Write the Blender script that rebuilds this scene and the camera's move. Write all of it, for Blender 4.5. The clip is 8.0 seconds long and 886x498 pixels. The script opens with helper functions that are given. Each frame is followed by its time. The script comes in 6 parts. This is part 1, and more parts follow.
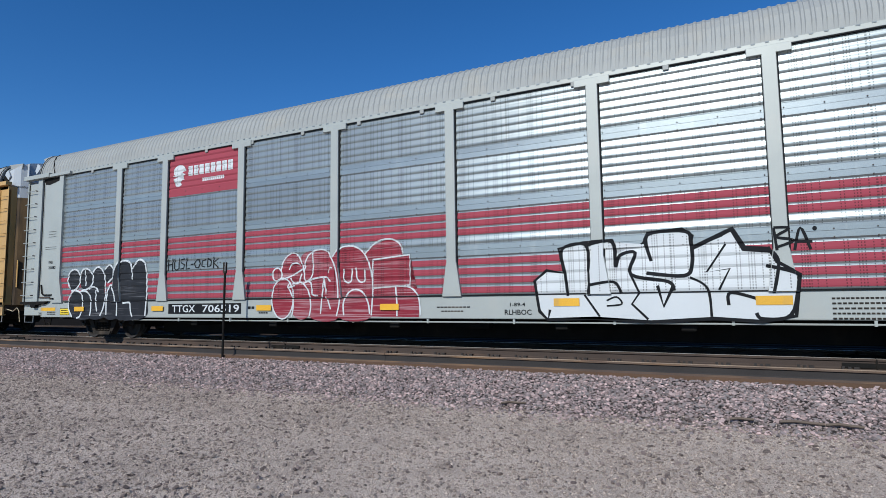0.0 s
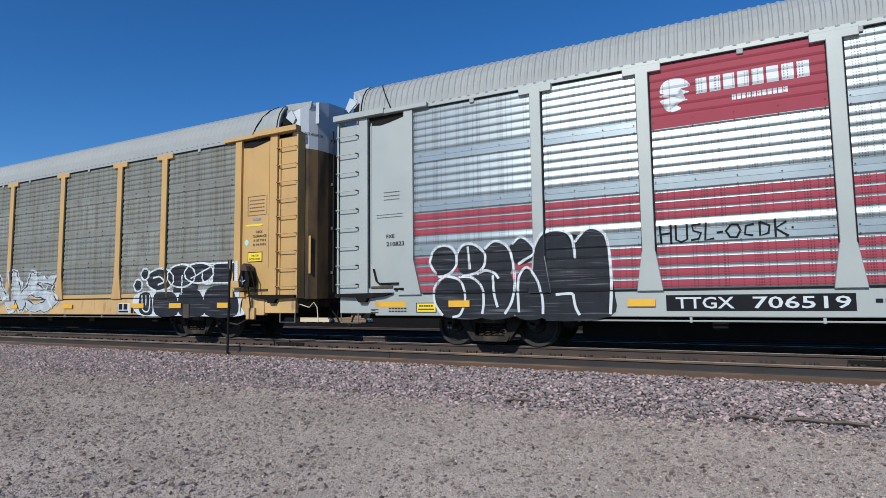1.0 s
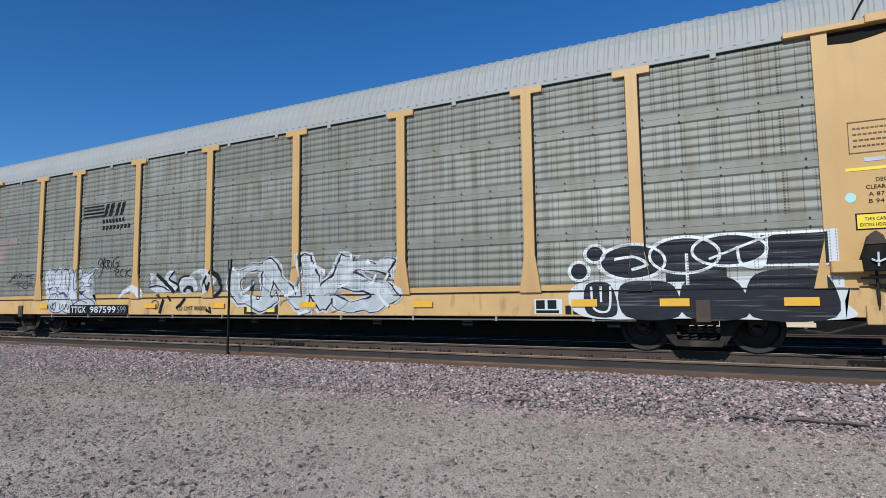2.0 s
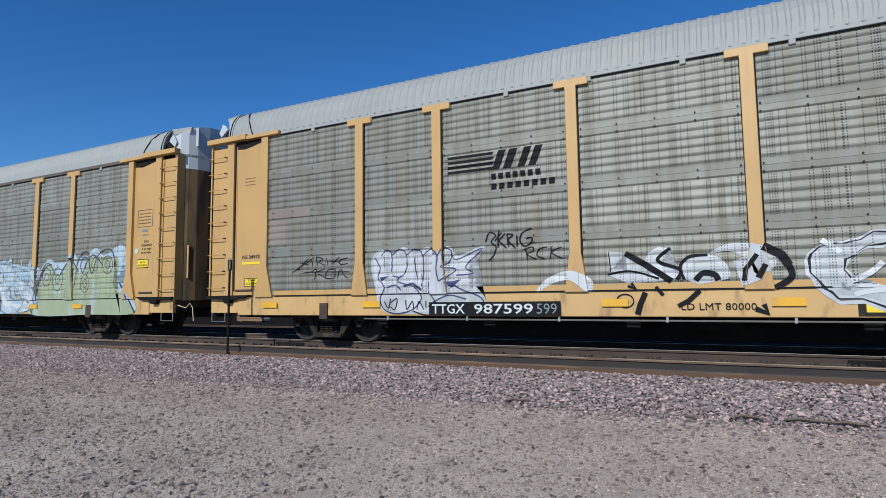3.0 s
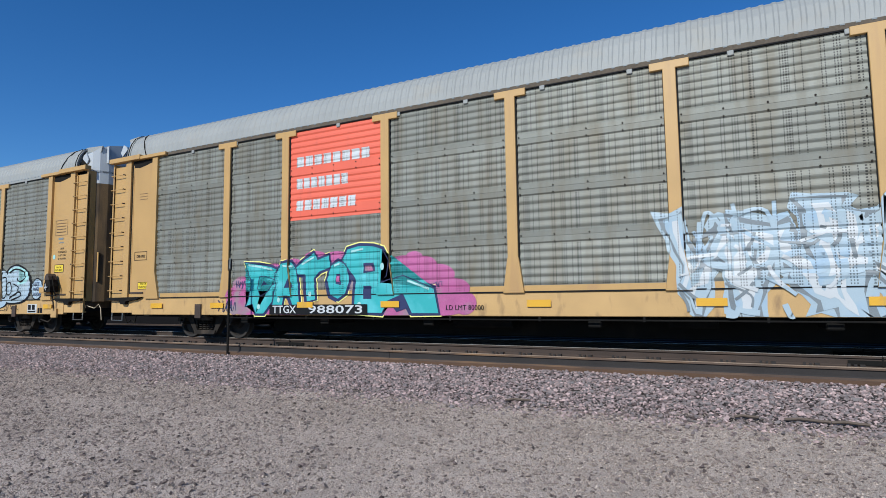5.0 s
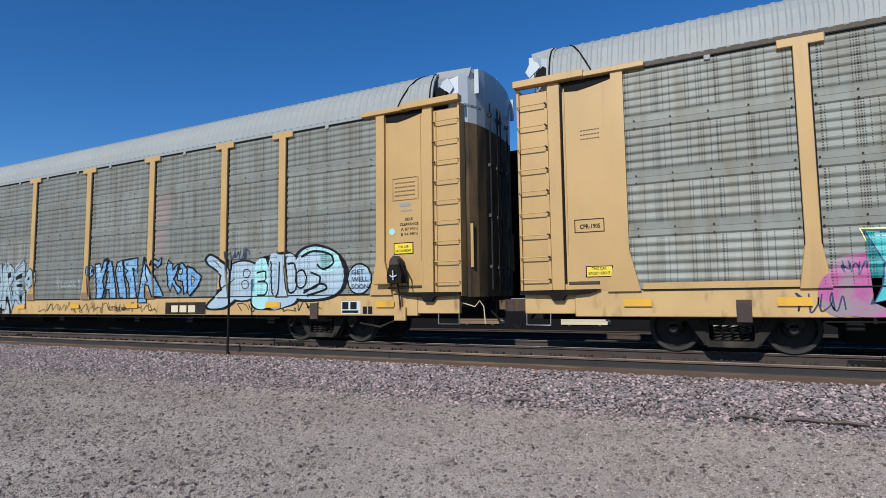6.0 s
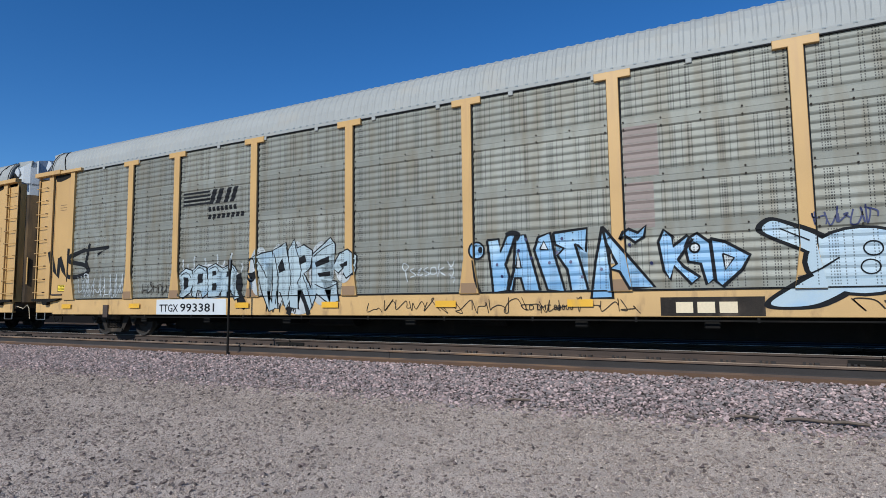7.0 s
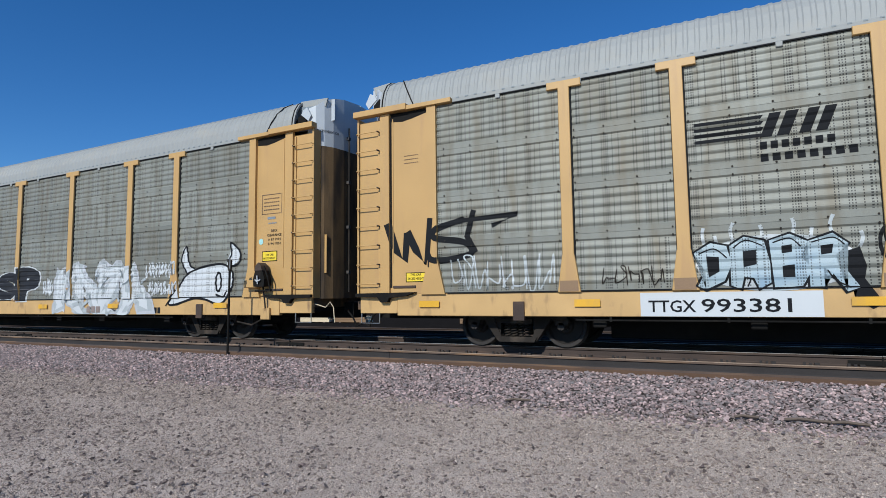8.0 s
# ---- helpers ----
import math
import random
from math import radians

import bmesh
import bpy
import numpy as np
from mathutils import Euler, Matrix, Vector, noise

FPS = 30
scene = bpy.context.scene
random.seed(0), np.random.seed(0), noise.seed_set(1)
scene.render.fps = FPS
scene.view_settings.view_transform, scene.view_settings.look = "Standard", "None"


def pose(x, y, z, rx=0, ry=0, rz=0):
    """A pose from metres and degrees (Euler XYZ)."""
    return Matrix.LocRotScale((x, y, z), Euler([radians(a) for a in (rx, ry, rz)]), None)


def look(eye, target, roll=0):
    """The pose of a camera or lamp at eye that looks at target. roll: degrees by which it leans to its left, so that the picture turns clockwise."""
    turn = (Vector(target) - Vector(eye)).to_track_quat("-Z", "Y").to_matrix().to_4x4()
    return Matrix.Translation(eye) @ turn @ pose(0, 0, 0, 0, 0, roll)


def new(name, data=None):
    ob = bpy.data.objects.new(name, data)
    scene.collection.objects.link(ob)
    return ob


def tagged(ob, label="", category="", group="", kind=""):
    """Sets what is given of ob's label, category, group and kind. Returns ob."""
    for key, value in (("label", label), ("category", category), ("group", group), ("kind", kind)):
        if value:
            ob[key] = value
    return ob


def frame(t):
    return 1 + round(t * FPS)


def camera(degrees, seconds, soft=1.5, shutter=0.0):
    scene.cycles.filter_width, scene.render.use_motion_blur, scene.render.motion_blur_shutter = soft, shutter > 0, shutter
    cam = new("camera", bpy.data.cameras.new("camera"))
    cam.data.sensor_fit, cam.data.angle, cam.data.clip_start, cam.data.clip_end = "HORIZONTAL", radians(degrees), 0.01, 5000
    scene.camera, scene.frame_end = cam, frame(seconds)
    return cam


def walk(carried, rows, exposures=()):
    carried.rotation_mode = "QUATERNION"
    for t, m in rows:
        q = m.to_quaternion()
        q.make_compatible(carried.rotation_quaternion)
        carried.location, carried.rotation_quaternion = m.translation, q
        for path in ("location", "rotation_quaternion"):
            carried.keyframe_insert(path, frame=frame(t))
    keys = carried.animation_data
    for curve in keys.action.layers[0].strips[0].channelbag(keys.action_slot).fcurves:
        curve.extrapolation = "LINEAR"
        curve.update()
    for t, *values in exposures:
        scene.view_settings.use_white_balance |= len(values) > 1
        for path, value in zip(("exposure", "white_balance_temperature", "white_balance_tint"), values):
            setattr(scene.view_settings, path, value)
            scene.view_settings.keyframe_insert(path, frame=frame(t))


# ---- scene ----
from itertools import product

# ---- camera ----
# The train runs along +x; the camera stands on the dirt beside it and hardly moves.
EYE = (0.0, 0.0, 1.6)
cam = camera(76.0, 8.0, 0.65)


def aim(yaw, pitch, roll=0.72):
    return pose(*EYE, 90 + pitch, roll, yaw)


walk(cam, [(0.0, aim(26.64, 5.12)), (0.5, aim(26.94, 5.12)), (0.8, aim(27.14, 4.87)), (1.0, aim(27.06, 4.85)), (8.0, aim(27.06, 4.85))],
     [(0.0, 0.0, 6270, 6), (8.0, 0.0, 6270, 6)])

# ---- world and sun ----
SUN_EL, SUN_AZ = 34.0, -2.5  # the sun stands behind the camera, almost square to the train
world = bpy.data.worlds.new("sky")
scene.world = world
world.use_nodes = True
wn = world.node_tree.nodes
sky = wn.new("ShaderNodeTexSky")
sky.sky_type, sky.sun_disc = "NISHITA", False
sky.sun_elevation, sky.sun_rotation = radians(SUN_EL), radians(180 - SUN_AZ)
sky.altitude, sky.air_density, sky.dust_density, sky.ozone_density = 1200, 1.0, 0.1, 5.0
deep = wn.new("ShaderNodeHueSaturation")
deep.inputs["Saturation"].default_value = 1.23
deep.inputs["Hue"].default_value = 0.506
world.node_tree.links.new(sky.outputs[0], deep.inputs["Color"])
world.node_tree.links.new(deep.outputs[0], wn["Background"].inputs[0])
wn["Background"].inputs[1].default_value = 0.118

sun = new("sun", bpy.data.lights.new("sun", "SUN"))
sun.data.energy, sun.data.angle, sun.data.color = 4.3, radians(0.5), (1.0, 0.96, 0.90)
ce = math.cos(radians(SUN_EL))
sun.matrix_world = look((ce * math.sin(radians(SUN_AZ)) * 40, -ce * math.cos(radians(SUN_AZ)) * 40, math.sin(radians(SUN_EL)) * 40), (0, 0, 0))

# ---- materials ----


def material(name, base, rough=0.6, metal=0.0, spread=0.25, scale=6.0, bump=0.15, fine=90.0, stain=None, stain_at=(0.55, 0.75), stain_scale=(1.2, 1.2, 0.5), island=0.0, spec=0.5, tone_object=0.0, other=None, grit=0.5):
    """Base colour with a coarse and a fine variation, optional stains of another colour, and fine relief."""
    m = bpy.data.materials.new(name)
    m.use_nodes = True
    nt = m.node_tree
    n, link = nt.nodes, nt.links.new
    bsdf = n["Principled BSDF"]
    bsdf.inputs["Roughness"].default_value, bsdf.inputs["Metallic"].default_value = rough, metal
    bsdf.inputs["Specular IOR Level"].default_value = spec
    coord = n.new("ShaderNodeTexCoord")
    big, small = n.new("ShaderNodeTexNoise"), n.new("ShaderNodeTexNoise")
    big.inputs["Scale"].default_value, big.inputs["Detail"].default_value = scale * 0.3, 6
    small.inputs["Scale"].default_value, small.inputs["Detail"].default_value = fine, 3
    for k in (big, small):
        link(coord.outputs["Object"], k.inputs["Vector"])
    add, coarse = n.new("ShaderNodeMath"), n.new("ShaderNodeMath")
    coarse.operation, add.operation = "MULTIPLY", "MULTIPLY_ADD"  # grit: the share of the fine grain
    coarse.inputs[1].default_value, add.inputs[1].default_value = 2 * (1 - grit), 2 * grit
    link(big.outputs[0], coarse.inputs[0]), link(small.outputs[0], add.inputs[0]), link(coarse.outputs[0], add.inputs[2])
    level = n.new("ShaderNodeMapRange")
    link(add.outputs[0], level.inputs[0])
    level.inputs[1].default_value, level.inputs[2].default_value = 0.6, 1.4
    level.inputs[3].default_value, level.inputs[4].default_value = 1 - spread, 1 + spread
    last = level.outputs[0]
    for amount, source in ((island, "geo"), (tone_object, "object")):
        if amount:
            g = n.new("ShaderNodeNewGeometry" if source == "geo" else "ShaderNodeObjectInfo")
            mr = n.new("ShaderNodeMapRange")
            link(g.outputs["Random Per Island" if source == "geo" else "Random"], mr.inputs[0])
            mr.inputs[3].default_value, mr.inputs[4].default_value = 1 - amount, 1 + amount
            mul = n.new("ShaderNodeMath")
            mul.operation = "MULTIPLY"
            link(last, mul.inputs[0]), link(mr.outputs[0], mul.inputs[1])
            last = mul.outputs[0]
    tint = n.new("ShaderNodeMix")
    tint.data_type, tint.blend_type = "RGBA", "MULTIPLY"
    tint.inputs["Factor"].default_value = 1
    tint.inputs["A"].default_value = (*base, 1)
    link(last, tint.inputs["B"])
    colour = tint.outputs["Result"]
    if other:  # a second stone colour, piece by piece
        g, fr, mul = n.new("ShaderNodeNewGeometry"), n.new("ShaderNodeMath"), n.new("ShaderNodeMath")
        mul.operation, fr.operation = "MULTIPLY", "FRACT"
        mul.inputs[1].default_value = 13.7
        link(g.outputs["Random Per Island"], mul.inputs[0]), link(mul.outputs[0], fr.inputs[0])
        mix = n.new("ShaderNodeMix")
        mix.data_type = "RGBA"
        link(fr.outputs[0], mix.inputs["Factor"]), link(colour, mix.inputs["A"])
        mix.inputs["B"].default_value = (*other, 1)
        colour = mix.outputs["Result"]
    if stain:
        mapping = n.new("ShaderNodeMapping")
        mapping.inputs["Scale"].default_value = stain_scale
        link(coord.outputs["Object"], mapping.inputs[0])
        sn = n.new("ShaderNodeTexNoise")
        sn.inputs["Scale"].default_value, sn.inputs["Detail"].default_value = 2.4, 8
        link(mapping.outputs[0], sn.inputs["Vector"])
        ramp = n.new("ShaderNodeMapRange")
        link(sn.outputs[0], ramp.inputs[0])
        ramp.inputs[1].default_value, ramp.inputs[2].default_value = stain_at
        mix = n.new("ShaderNodeMix")
        mix.data_type = "RGBA"
        link(ramp.outputs[0], mix.inputs["Factor"]), link(colour, mix.inputs["A"])
        mix.inputs["B"].default_value = (*stain, 1)
        colour = mix.outputs["Result"]
    link(colour, bsdf.inputs["Base Color"])
    if bump:
        b = n.new("ShaderNodeBump")
        b.inputs["Strength"].default_value, b.inputs["Distance"].default_value = bump, 0.01
        link(add.outputs[0], b.inputs["Height"]), link(b.outputs[0], bsdf.inputs["Normal"])
    return m


def graph(nt):
    """A short way to add maths nodes to a tree."""
    def add(op, *values):
        k = nt.nodes.new("ShaderNodeMath")
        k.operation = op
        for i, v in enumerate(values):
            if isinstance(v, (int, float)):
                k.inputs[i].default_value = v
            else:
                nt.links.new(v, k.inputs[i])
        return k.outputs[0]
    return add


def punch(m, strength, bands=()):
    """Dark punched holes in upright columns, in the car's own x and z; none on the sill or the plain bands."""
    nt = m.node_tree
    n, link, add = nt.nodes, nt.links.new, graph(nt)
    bsdf = n["Principled BSDF"]
    colour = bsdf.inputs["Base Color"].links[0].from_socket
    coord, split = n.new("ShaderNodeTexCoord"), n.new("ShaderNodeSeparateXYZ")
    link(coord.outputs["Object"], split.inputs[0])
    x, z = split.outputs[0], split.outputs[2]
    rows = add("LESS_THAN", add("ABSOLUTE", add("SUBTRACT", add("FRACT", add("DIVIDE", z, 0.046)), 0.5)), 0.27)

    def column(period, shift, width):
        return add("LESS_THAN", add("ABSOLUTE", add("SUBTRACT", add("FRACT", add("ADD", add("DIVIDE", x, period), shift)), 0.5)), width / period)
    cols = column(0.72, 0.1, 0.0085)
    for period, shift in ((0.72, 0.155), (0.72, 0.21), (0.36, 0.40), (1.44, 0.62), (1.44, 0.66), (1.44, 0.28), (1.44, 0.305), (0.72, 0.80), (1.44, 0.94)):
        cols = add("MAXIMUM", cols, column(period, shift, 0.008))
    d = add("MULTIPLY", add("MULTIPLY", rows, cols), add("GREATER_THAN", z, 1.10))
    for b in bands:
        d = add("MULTIPLY", d, add("GREATER_THAN", add("ABSOLUTE", add("SUBTRACT", z, b)), 0.12))
    mix = n.new("ShaderNodeMix")
    mix.data_type = "RGBA"
    link(add("MULTIPLY", d, strength), mix.inputs["Factor"]), link(colour, mix.inputs["A"])
    mix.inputs["B"].default_value = (0.012, 0.012, 0.012, 1)
    link(mix.outputs["Result"], bsdf.inputs["Base Color"])
    return m


def panel_material(name, base, rough, metal, stripes=None, grime=(0.2, 0.19, 0.15), grime_at=(0.5, 0.9), holes=0.9, bands=(1.97, 2.88, 3.93), tone=0.2):
    """Ribbed steel sheet with punched holes; stripes: z bands in the car's height with their colour."""
    m = material(name, base, rough, metal, 0.12, 3.0, 0.05, 60.0, grime, grime_at, (2.0, 1.0, 0.35), tone_object=tone, spec=0.4)
    nt = m.node_tree
    n, link, add = nt.nodes, nt.links.new, graph(nt)
    bsdf = n["Principled BSDF"]
    if stripes:
        colour = bsdf.inputs["Base Color"].links[0].from_socket
        coord, split = n.new("ShaderNodeTexCoord"), n.new("ShaderNodeSeparateXYZ")
        link(coord.outputs["Object"], split.inputs[0])
        z = split.outputs[2]
        painted = 0.0
        for lo, hi, c in stripes:
            inside = add("MULTIPLY", add("GREATER_THAN", z, lo), add("LESS_THAN", z, hi))
            mix = n.new("ShaderNodeMix")
            mix.data_type = "RGBA"
            link(inside, mix.inputs["Factor"]), link(colour, mix.inputs["A"])
            mix.inputs["B"].default_value = (*c, 1)
            colour = mix.outputs["Result"]
            painted = add("ADD", painted, inside)
        link(colour, bsdf.inputs["Base Color"])
        link(add("MULTIPLY", add("SUBTRACT", 1.0, painted), metal), bsdf.inputs["Metallic"])  # paint is not metal
        link(add("MULTIPLY_ADD", painted, 0.75 - rough, rough), bsdf.inputs["Roughness"])
        link(add("MULTIPLY_ADD", painted, -0.25, 0.4), bsdf.inputs["Specular IOR Level"])
    return punch(m, holes, bands)


RED = (0.27, 0.048, 0.068)
BANDS = (1.97, 2.88, 3.93)  # middles of the plain bands of the side sheets, above the rail
stripe_rows = [(z - 0.062, z + 0.062, RED) for z in (1.184, 1.371, 1.559, 1.746, 2.344, 2.506, 2.669)]

M = dict(
    yellow=material("yellow_paint", (0.45, 0.275, 0.10), 0.5, 0, 0.14, 3, 0.06, 120, (0.36, 0.21, 0.10), (0.56, 0.85), (1.6, 0.9, 0.2)),
    sill=material("dirty_yellow_paint", (0.49, 0.31, 0.125), 0.55, 0, 0.18, 5, 0.08, 100, (0.20, 0.12, 0.06), (0.57, 0.80), (2.2, 1, 0.8)),
    brightyellow=material("reflective_yellow", (0.64, 0.345, 0.02), 0.5, 0, 0.15, 5, 0.02, 100, (0.42, 0.25, 0.07), (0.55, 0.75)),
    signyellow=material("sign_yellow", (0.72, 0.53, 0.03), 0.4, 0, 0.06, 5, 0.02, 100),
    silver=material("silver_paint", (0.325, 0.345, 0.33), 0.45, 0.1, 0.10, 4, 0.05, 110, (0.36, 0.36, 0.33), (0.55, 0.85), (0.8, 1, 0.4)),
    roof=material("galvanised_roof", (0.27, 0.28, 0.275), 0.65, 0.05, 0.10, 4, 0.05, 80, (0.30, 0.29, 0.26), (0.55, 0.8), (0.6, 1, 1), tone_object=0.05),
    endsilver=material("bare_steel_end", (0.40, 0.43, 0.46), 0.55, 0.1, 0.1, 4, 0.04, 80),
    black=material("black_underframe", (0.011, 0.0105, 0.010), 0.9, 0, 0.4, 8, 0.2, 60, (0.025, 0.02, 0.016), (0.58, 0.8), spec=0.12),
    doordark=material("dark_brown_end_steel", (0.13, 0.085, 0.045), 0.8, 0, 0.3, 5, 0.1, 70, (0.05, 0.038, 0.028), (0.42, 0.62), (1.4, 1.4, 0.3), spec=0.2),
    truck=material("dusty_cast_steel", (0.024, 0.020, 0.017), 0.85, 0, 0.4, 8, 0.3, 70, (0.075, 0.058, 0.045), (0.53, 0.72), spec=0.2),
    wheel=material("wheel_steel", (0.024, 0.020, 0.018), 0.75, 0.1, 0.3, 8, 0.1, 70),
    steel=material("worn_steel", (0.42, 0.41, 0.39), 0.35, 0.8, 0.2, 8, 0.1, 70),
    railtop=material("polished_rail_head", (0.70, 0.68, 0.64), 0.5, 0.0, 0.15, 8, 0.05, 70),
    rust=material("rusty_rail", (0.050, 0.034, 0.027), 0.85, 0, 0.3, 6, 0.25, 60, (0.085, 0.052, 0.036), (0.5, 0.75), (0.5, 2, 2)),
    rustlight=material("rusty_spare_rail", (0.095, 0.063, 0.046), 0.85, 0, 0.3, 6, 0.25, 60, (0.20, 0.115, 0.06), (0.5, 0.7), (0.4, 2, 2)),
    headrust=material("pale_rusty_head", (0.25, 0.185, 0.13), 0.8, 0, 0.3, 6, 0.2, 60, (0.12, 0.07, 0.045), (0.52, 0.66), (0.8, 2, 2)),
    # the shade in the gap between the spare rails is put into this colour
    webdark=material("shaded_web_dark_plate", (0.025, 0.021, 0.02), 0.85, 0, 0.3, 6, 0.2, 60),
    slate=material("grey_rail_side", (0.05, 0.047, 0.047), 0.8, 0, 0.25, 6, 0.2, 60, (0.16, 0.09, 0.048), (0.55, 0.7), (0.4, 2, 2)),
    footrust=material("orange_rail_foot", (0.092, 0.05, 0.028), 0.85, 0, 0.3, 6, 0.2, 60),
    tie=material("weathered_tie", (0.09, 0.07, 0.06), 0.9, 0, 0.35, 10, 0.4, 50),
    stone=material("granite_ballast", (0.375, 0.274, 0.26), 0.9, 0, 0.3, 20, 0.5, 90, island=0.75, spec=0.2, other=(0.195, 0.176, 0.173)),
    # bed kept dark for the shade between its stones and under the train
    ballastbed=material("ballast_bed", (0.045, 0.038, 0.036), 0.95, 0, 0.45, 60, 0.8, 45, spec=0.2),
    # shade under and behind the train is put into these two colours
    oily=material("shaded_ballast", (0.018, 0.016, 0.015), 0.95, 0, 0.3, 20, 0.3, 140, island=0.4, spec=0.2),
    yarddark=material("dark_yard_gravel", (0.018, 0.016, 0.015), 1.0, 0, 0.3, 6, 0.5, 40, spec=0.0),
    dirt=material("desert_dirt", (0.52, 0.435, 0.375), 0.95, 0, 0.8, 2.2, 1.0, 95, (0.38, 0.315, 0.27), (0.50, 0.75), (0.7, 0.7, 0.7), spec=0.15, grit=0.85),
    pebble=material("pebbles", (0.45, 0.375, 0.32), 0.9, 0, 0.2, 20, 0.2, 120, island=0.4, spec=0.15, other=(0.17, 0.135, 0.118)),
    darkpebble=material("dark_pebbles", (0.11, 0.085, 0.08), 0.9, 0, 0.2, 20, 0.2, 120, island=0.5, spec=0.2, other=(0.30, 0.25, 0.22)),
    wood=material("driftwood", (0.12, 0.09, 0.07), 0.9, 0, 0.3, 14, 0.4, 60),
    white=material("white_paint", (0.50, 0.525, 0.54), 0.55, 0, 0.06, 4, 0.03, 80),
    fadedwhite=material("faded_white_spray", (0.43, 0.445, 0.475), 0.6, 0, 0.22, 5, 0.03, 80, (0.27, 0.285, 0.29), (0.50, 0.72), (1.0, 1, 0.7)),
    inkblack=material("black_spray_paint_and_shade", (0.010, 0.011, 0.013), 0.8, 0, 0.3, 4, 0.03, 80, spec=0.15),
    charcoal=material("faded_black_spray", (0.016, 0.018, 0.023), 0.75, 0, 0.35, 12, 0.05, 60, (0.12, 0.12, 0.13), (0.58, 0.74), (0.4, 1, 14), spec=0.2),
    redpaint=material("red_paint", RED, 0.7, 0, 0.08, 4, 0.03, 80, spec=0.2),
    wine=material("wine_spray_paint", (0.20, 0.020, 0.034), 0.75, 0, 0.25, 6, 0.03, 80, (0.34, 0.19, 0.21), (0.48, 0.66), (0.4, 1, 14), spec=0.2),
    orange=material("red_orange_paint", (0.68, 0.12, 0.07), 0.55, 0, 0.10, 4, 0.03, 80, (0.45, 0.1, 0.07), (0.6, 0.85), (2, 1, 0.4)),
    teal=material("teal_spray_paint", (0.035, 0.37, 0.385), 0.5, 0, 0.12, 3, 0.03, 80, (0.10, 0.48, 0.52), (0.5, 0.7), (0.8, 1, 0.8)),
    pink=material("magenta_spray_paint", (0.40, 0.095, 0.25), 0.65, 0, 0.25, 8, 0.03, 50, (0.26, 0.20, 0.22), (0.5, 0.64), (0.8, 1, 0.8)),
    navy=material("navy_spray_paint", (0.018, 0.025, 0.09), 0.5, 0, 0.2, 4, 0.03, 80),
    lightblue=material("light_blue_spray", (0.30, 0.375, 0.41), 0.6, 0, 0.18, 5, 0.03, 80, (0.22, 0.32, 0.41), (0.5, 0.7), (0.7, 1, 0.9)),
    midblue=material("mid_blue_spray", (0.15, 0.31, 0.50), 0.5, 0, 0.18, 4, 0.03, 80, (0.32, 0.47, 0.59), (0.5, 0.7), (0.8, 1, 0.8)),
    lead=material("lead_grey_spray", (0.17, 0.20, 0.22), 0.5, 0, 0.2, 6, 0.03, 80),
    paleblue=material("pale_blue_spray", (0.34, 0.43, 0.49), 0.6, 0, 0.10, 4, 0.03, 80, (0.28, 0.40, 0.52), (0.52, 0.7), (0.9, 1, 0.9)),
    mint=material("mint_spray", (0.33, 0.58, 0.57), 0.5, 0, 0.12, 4, 0.03, 80),
    sage=material("faded_green_spray", (0.27, 0.315, 0.20), 0.65, 0, 0.15, 4, 0.03, 80, (0.33, 0.40, 0.39), (0.5, 0.7), (1, 1, 0.6)),
    lemon=material("lemon_spray", (0.78, 0.76, 0.22), 0.5, 0, 0.1, 4, 0.03, 80),
    greyspray=material("grey_spray", (0.34, 0.37, 0.38), 0.5, 0, 0.15, 4, 0.03, 80, (0.46, 0.49, 0.51), (0.5, 0.66), (1, 1, 0.6)),
    primer=material("primer_patch", (0.21, 0.13, 0.07), 0.6, 0, 0.15, 4, 0.03, 80),
    rustpanel=material("rust_stain", (0.205, 0.165, 0.15), 0.7, 0, 0.2, 4, 0.05, 80),
    haze=material("far_hills", (0.30, 0.30, 0.36), 1.0, 0, 0.1, 0.05, 0.0, 1),
    brick=material("far_building", (0.23, 0.15, 0.15), 0.9, 0, 0.15, 2, 0.05, 30),
    cream=material("cream_wall", (0.62, 0.52, 0.36), 0.85, 0, 0.1, 2, 0.05, 30),
    leaf=material("dusty_leaves", (0.075, 0.085, 0.045), 0.8, 0, 0.3, 8, 0.0, 30, island=0.4),
    bark=material("bark", (0.10, 0.08, 0.06), 0.9, 0, 0.3, 8, 0.3, 30),
    bluesign=material("blue_sign", (0.05, 0.32, 0.55), 0.5, 0, 0.1, 4, 0.02, 50),
    gallery=panel_material("weathered_ribbed_sheet", (0.198, 0.204, 0.180), 0.55, 0.15, None, (0.155, 0.14, 0.105), (0.42, 0.75), bands=(2.11, 3.03, 4.01), tone=0.13),
    galleryplain=panel_material("silver_ribbed_sheet", (0.29, 0.325, 0.335), 0.35, 0.6, stripe_rows, (0.42, 0.43, 0.42), (0.6, 0.95), 0.6, tone=0.07),
)

# the sheets' holes show through the paint that was sprayed on them
for spray in ("white", "fadedwhite", "charcoal", "wine", "teal", "pink", "lightblue", "midblue", "paleblue", "mint", "sage", "greyspray"):
    punch(M[spray], 0.7)

# ---- builders ----


def part(name, bm, mat, parent=None, label="", at=None, smooth=False):
    """Links a bmesh as one mesh object, under a thing or a part."""
    me = bpy.data.meshes.new(name)
    bm.to_mesh(me)
    bm.free()
    return mesh_part(name, me, mat, parent, label, at, smooth)


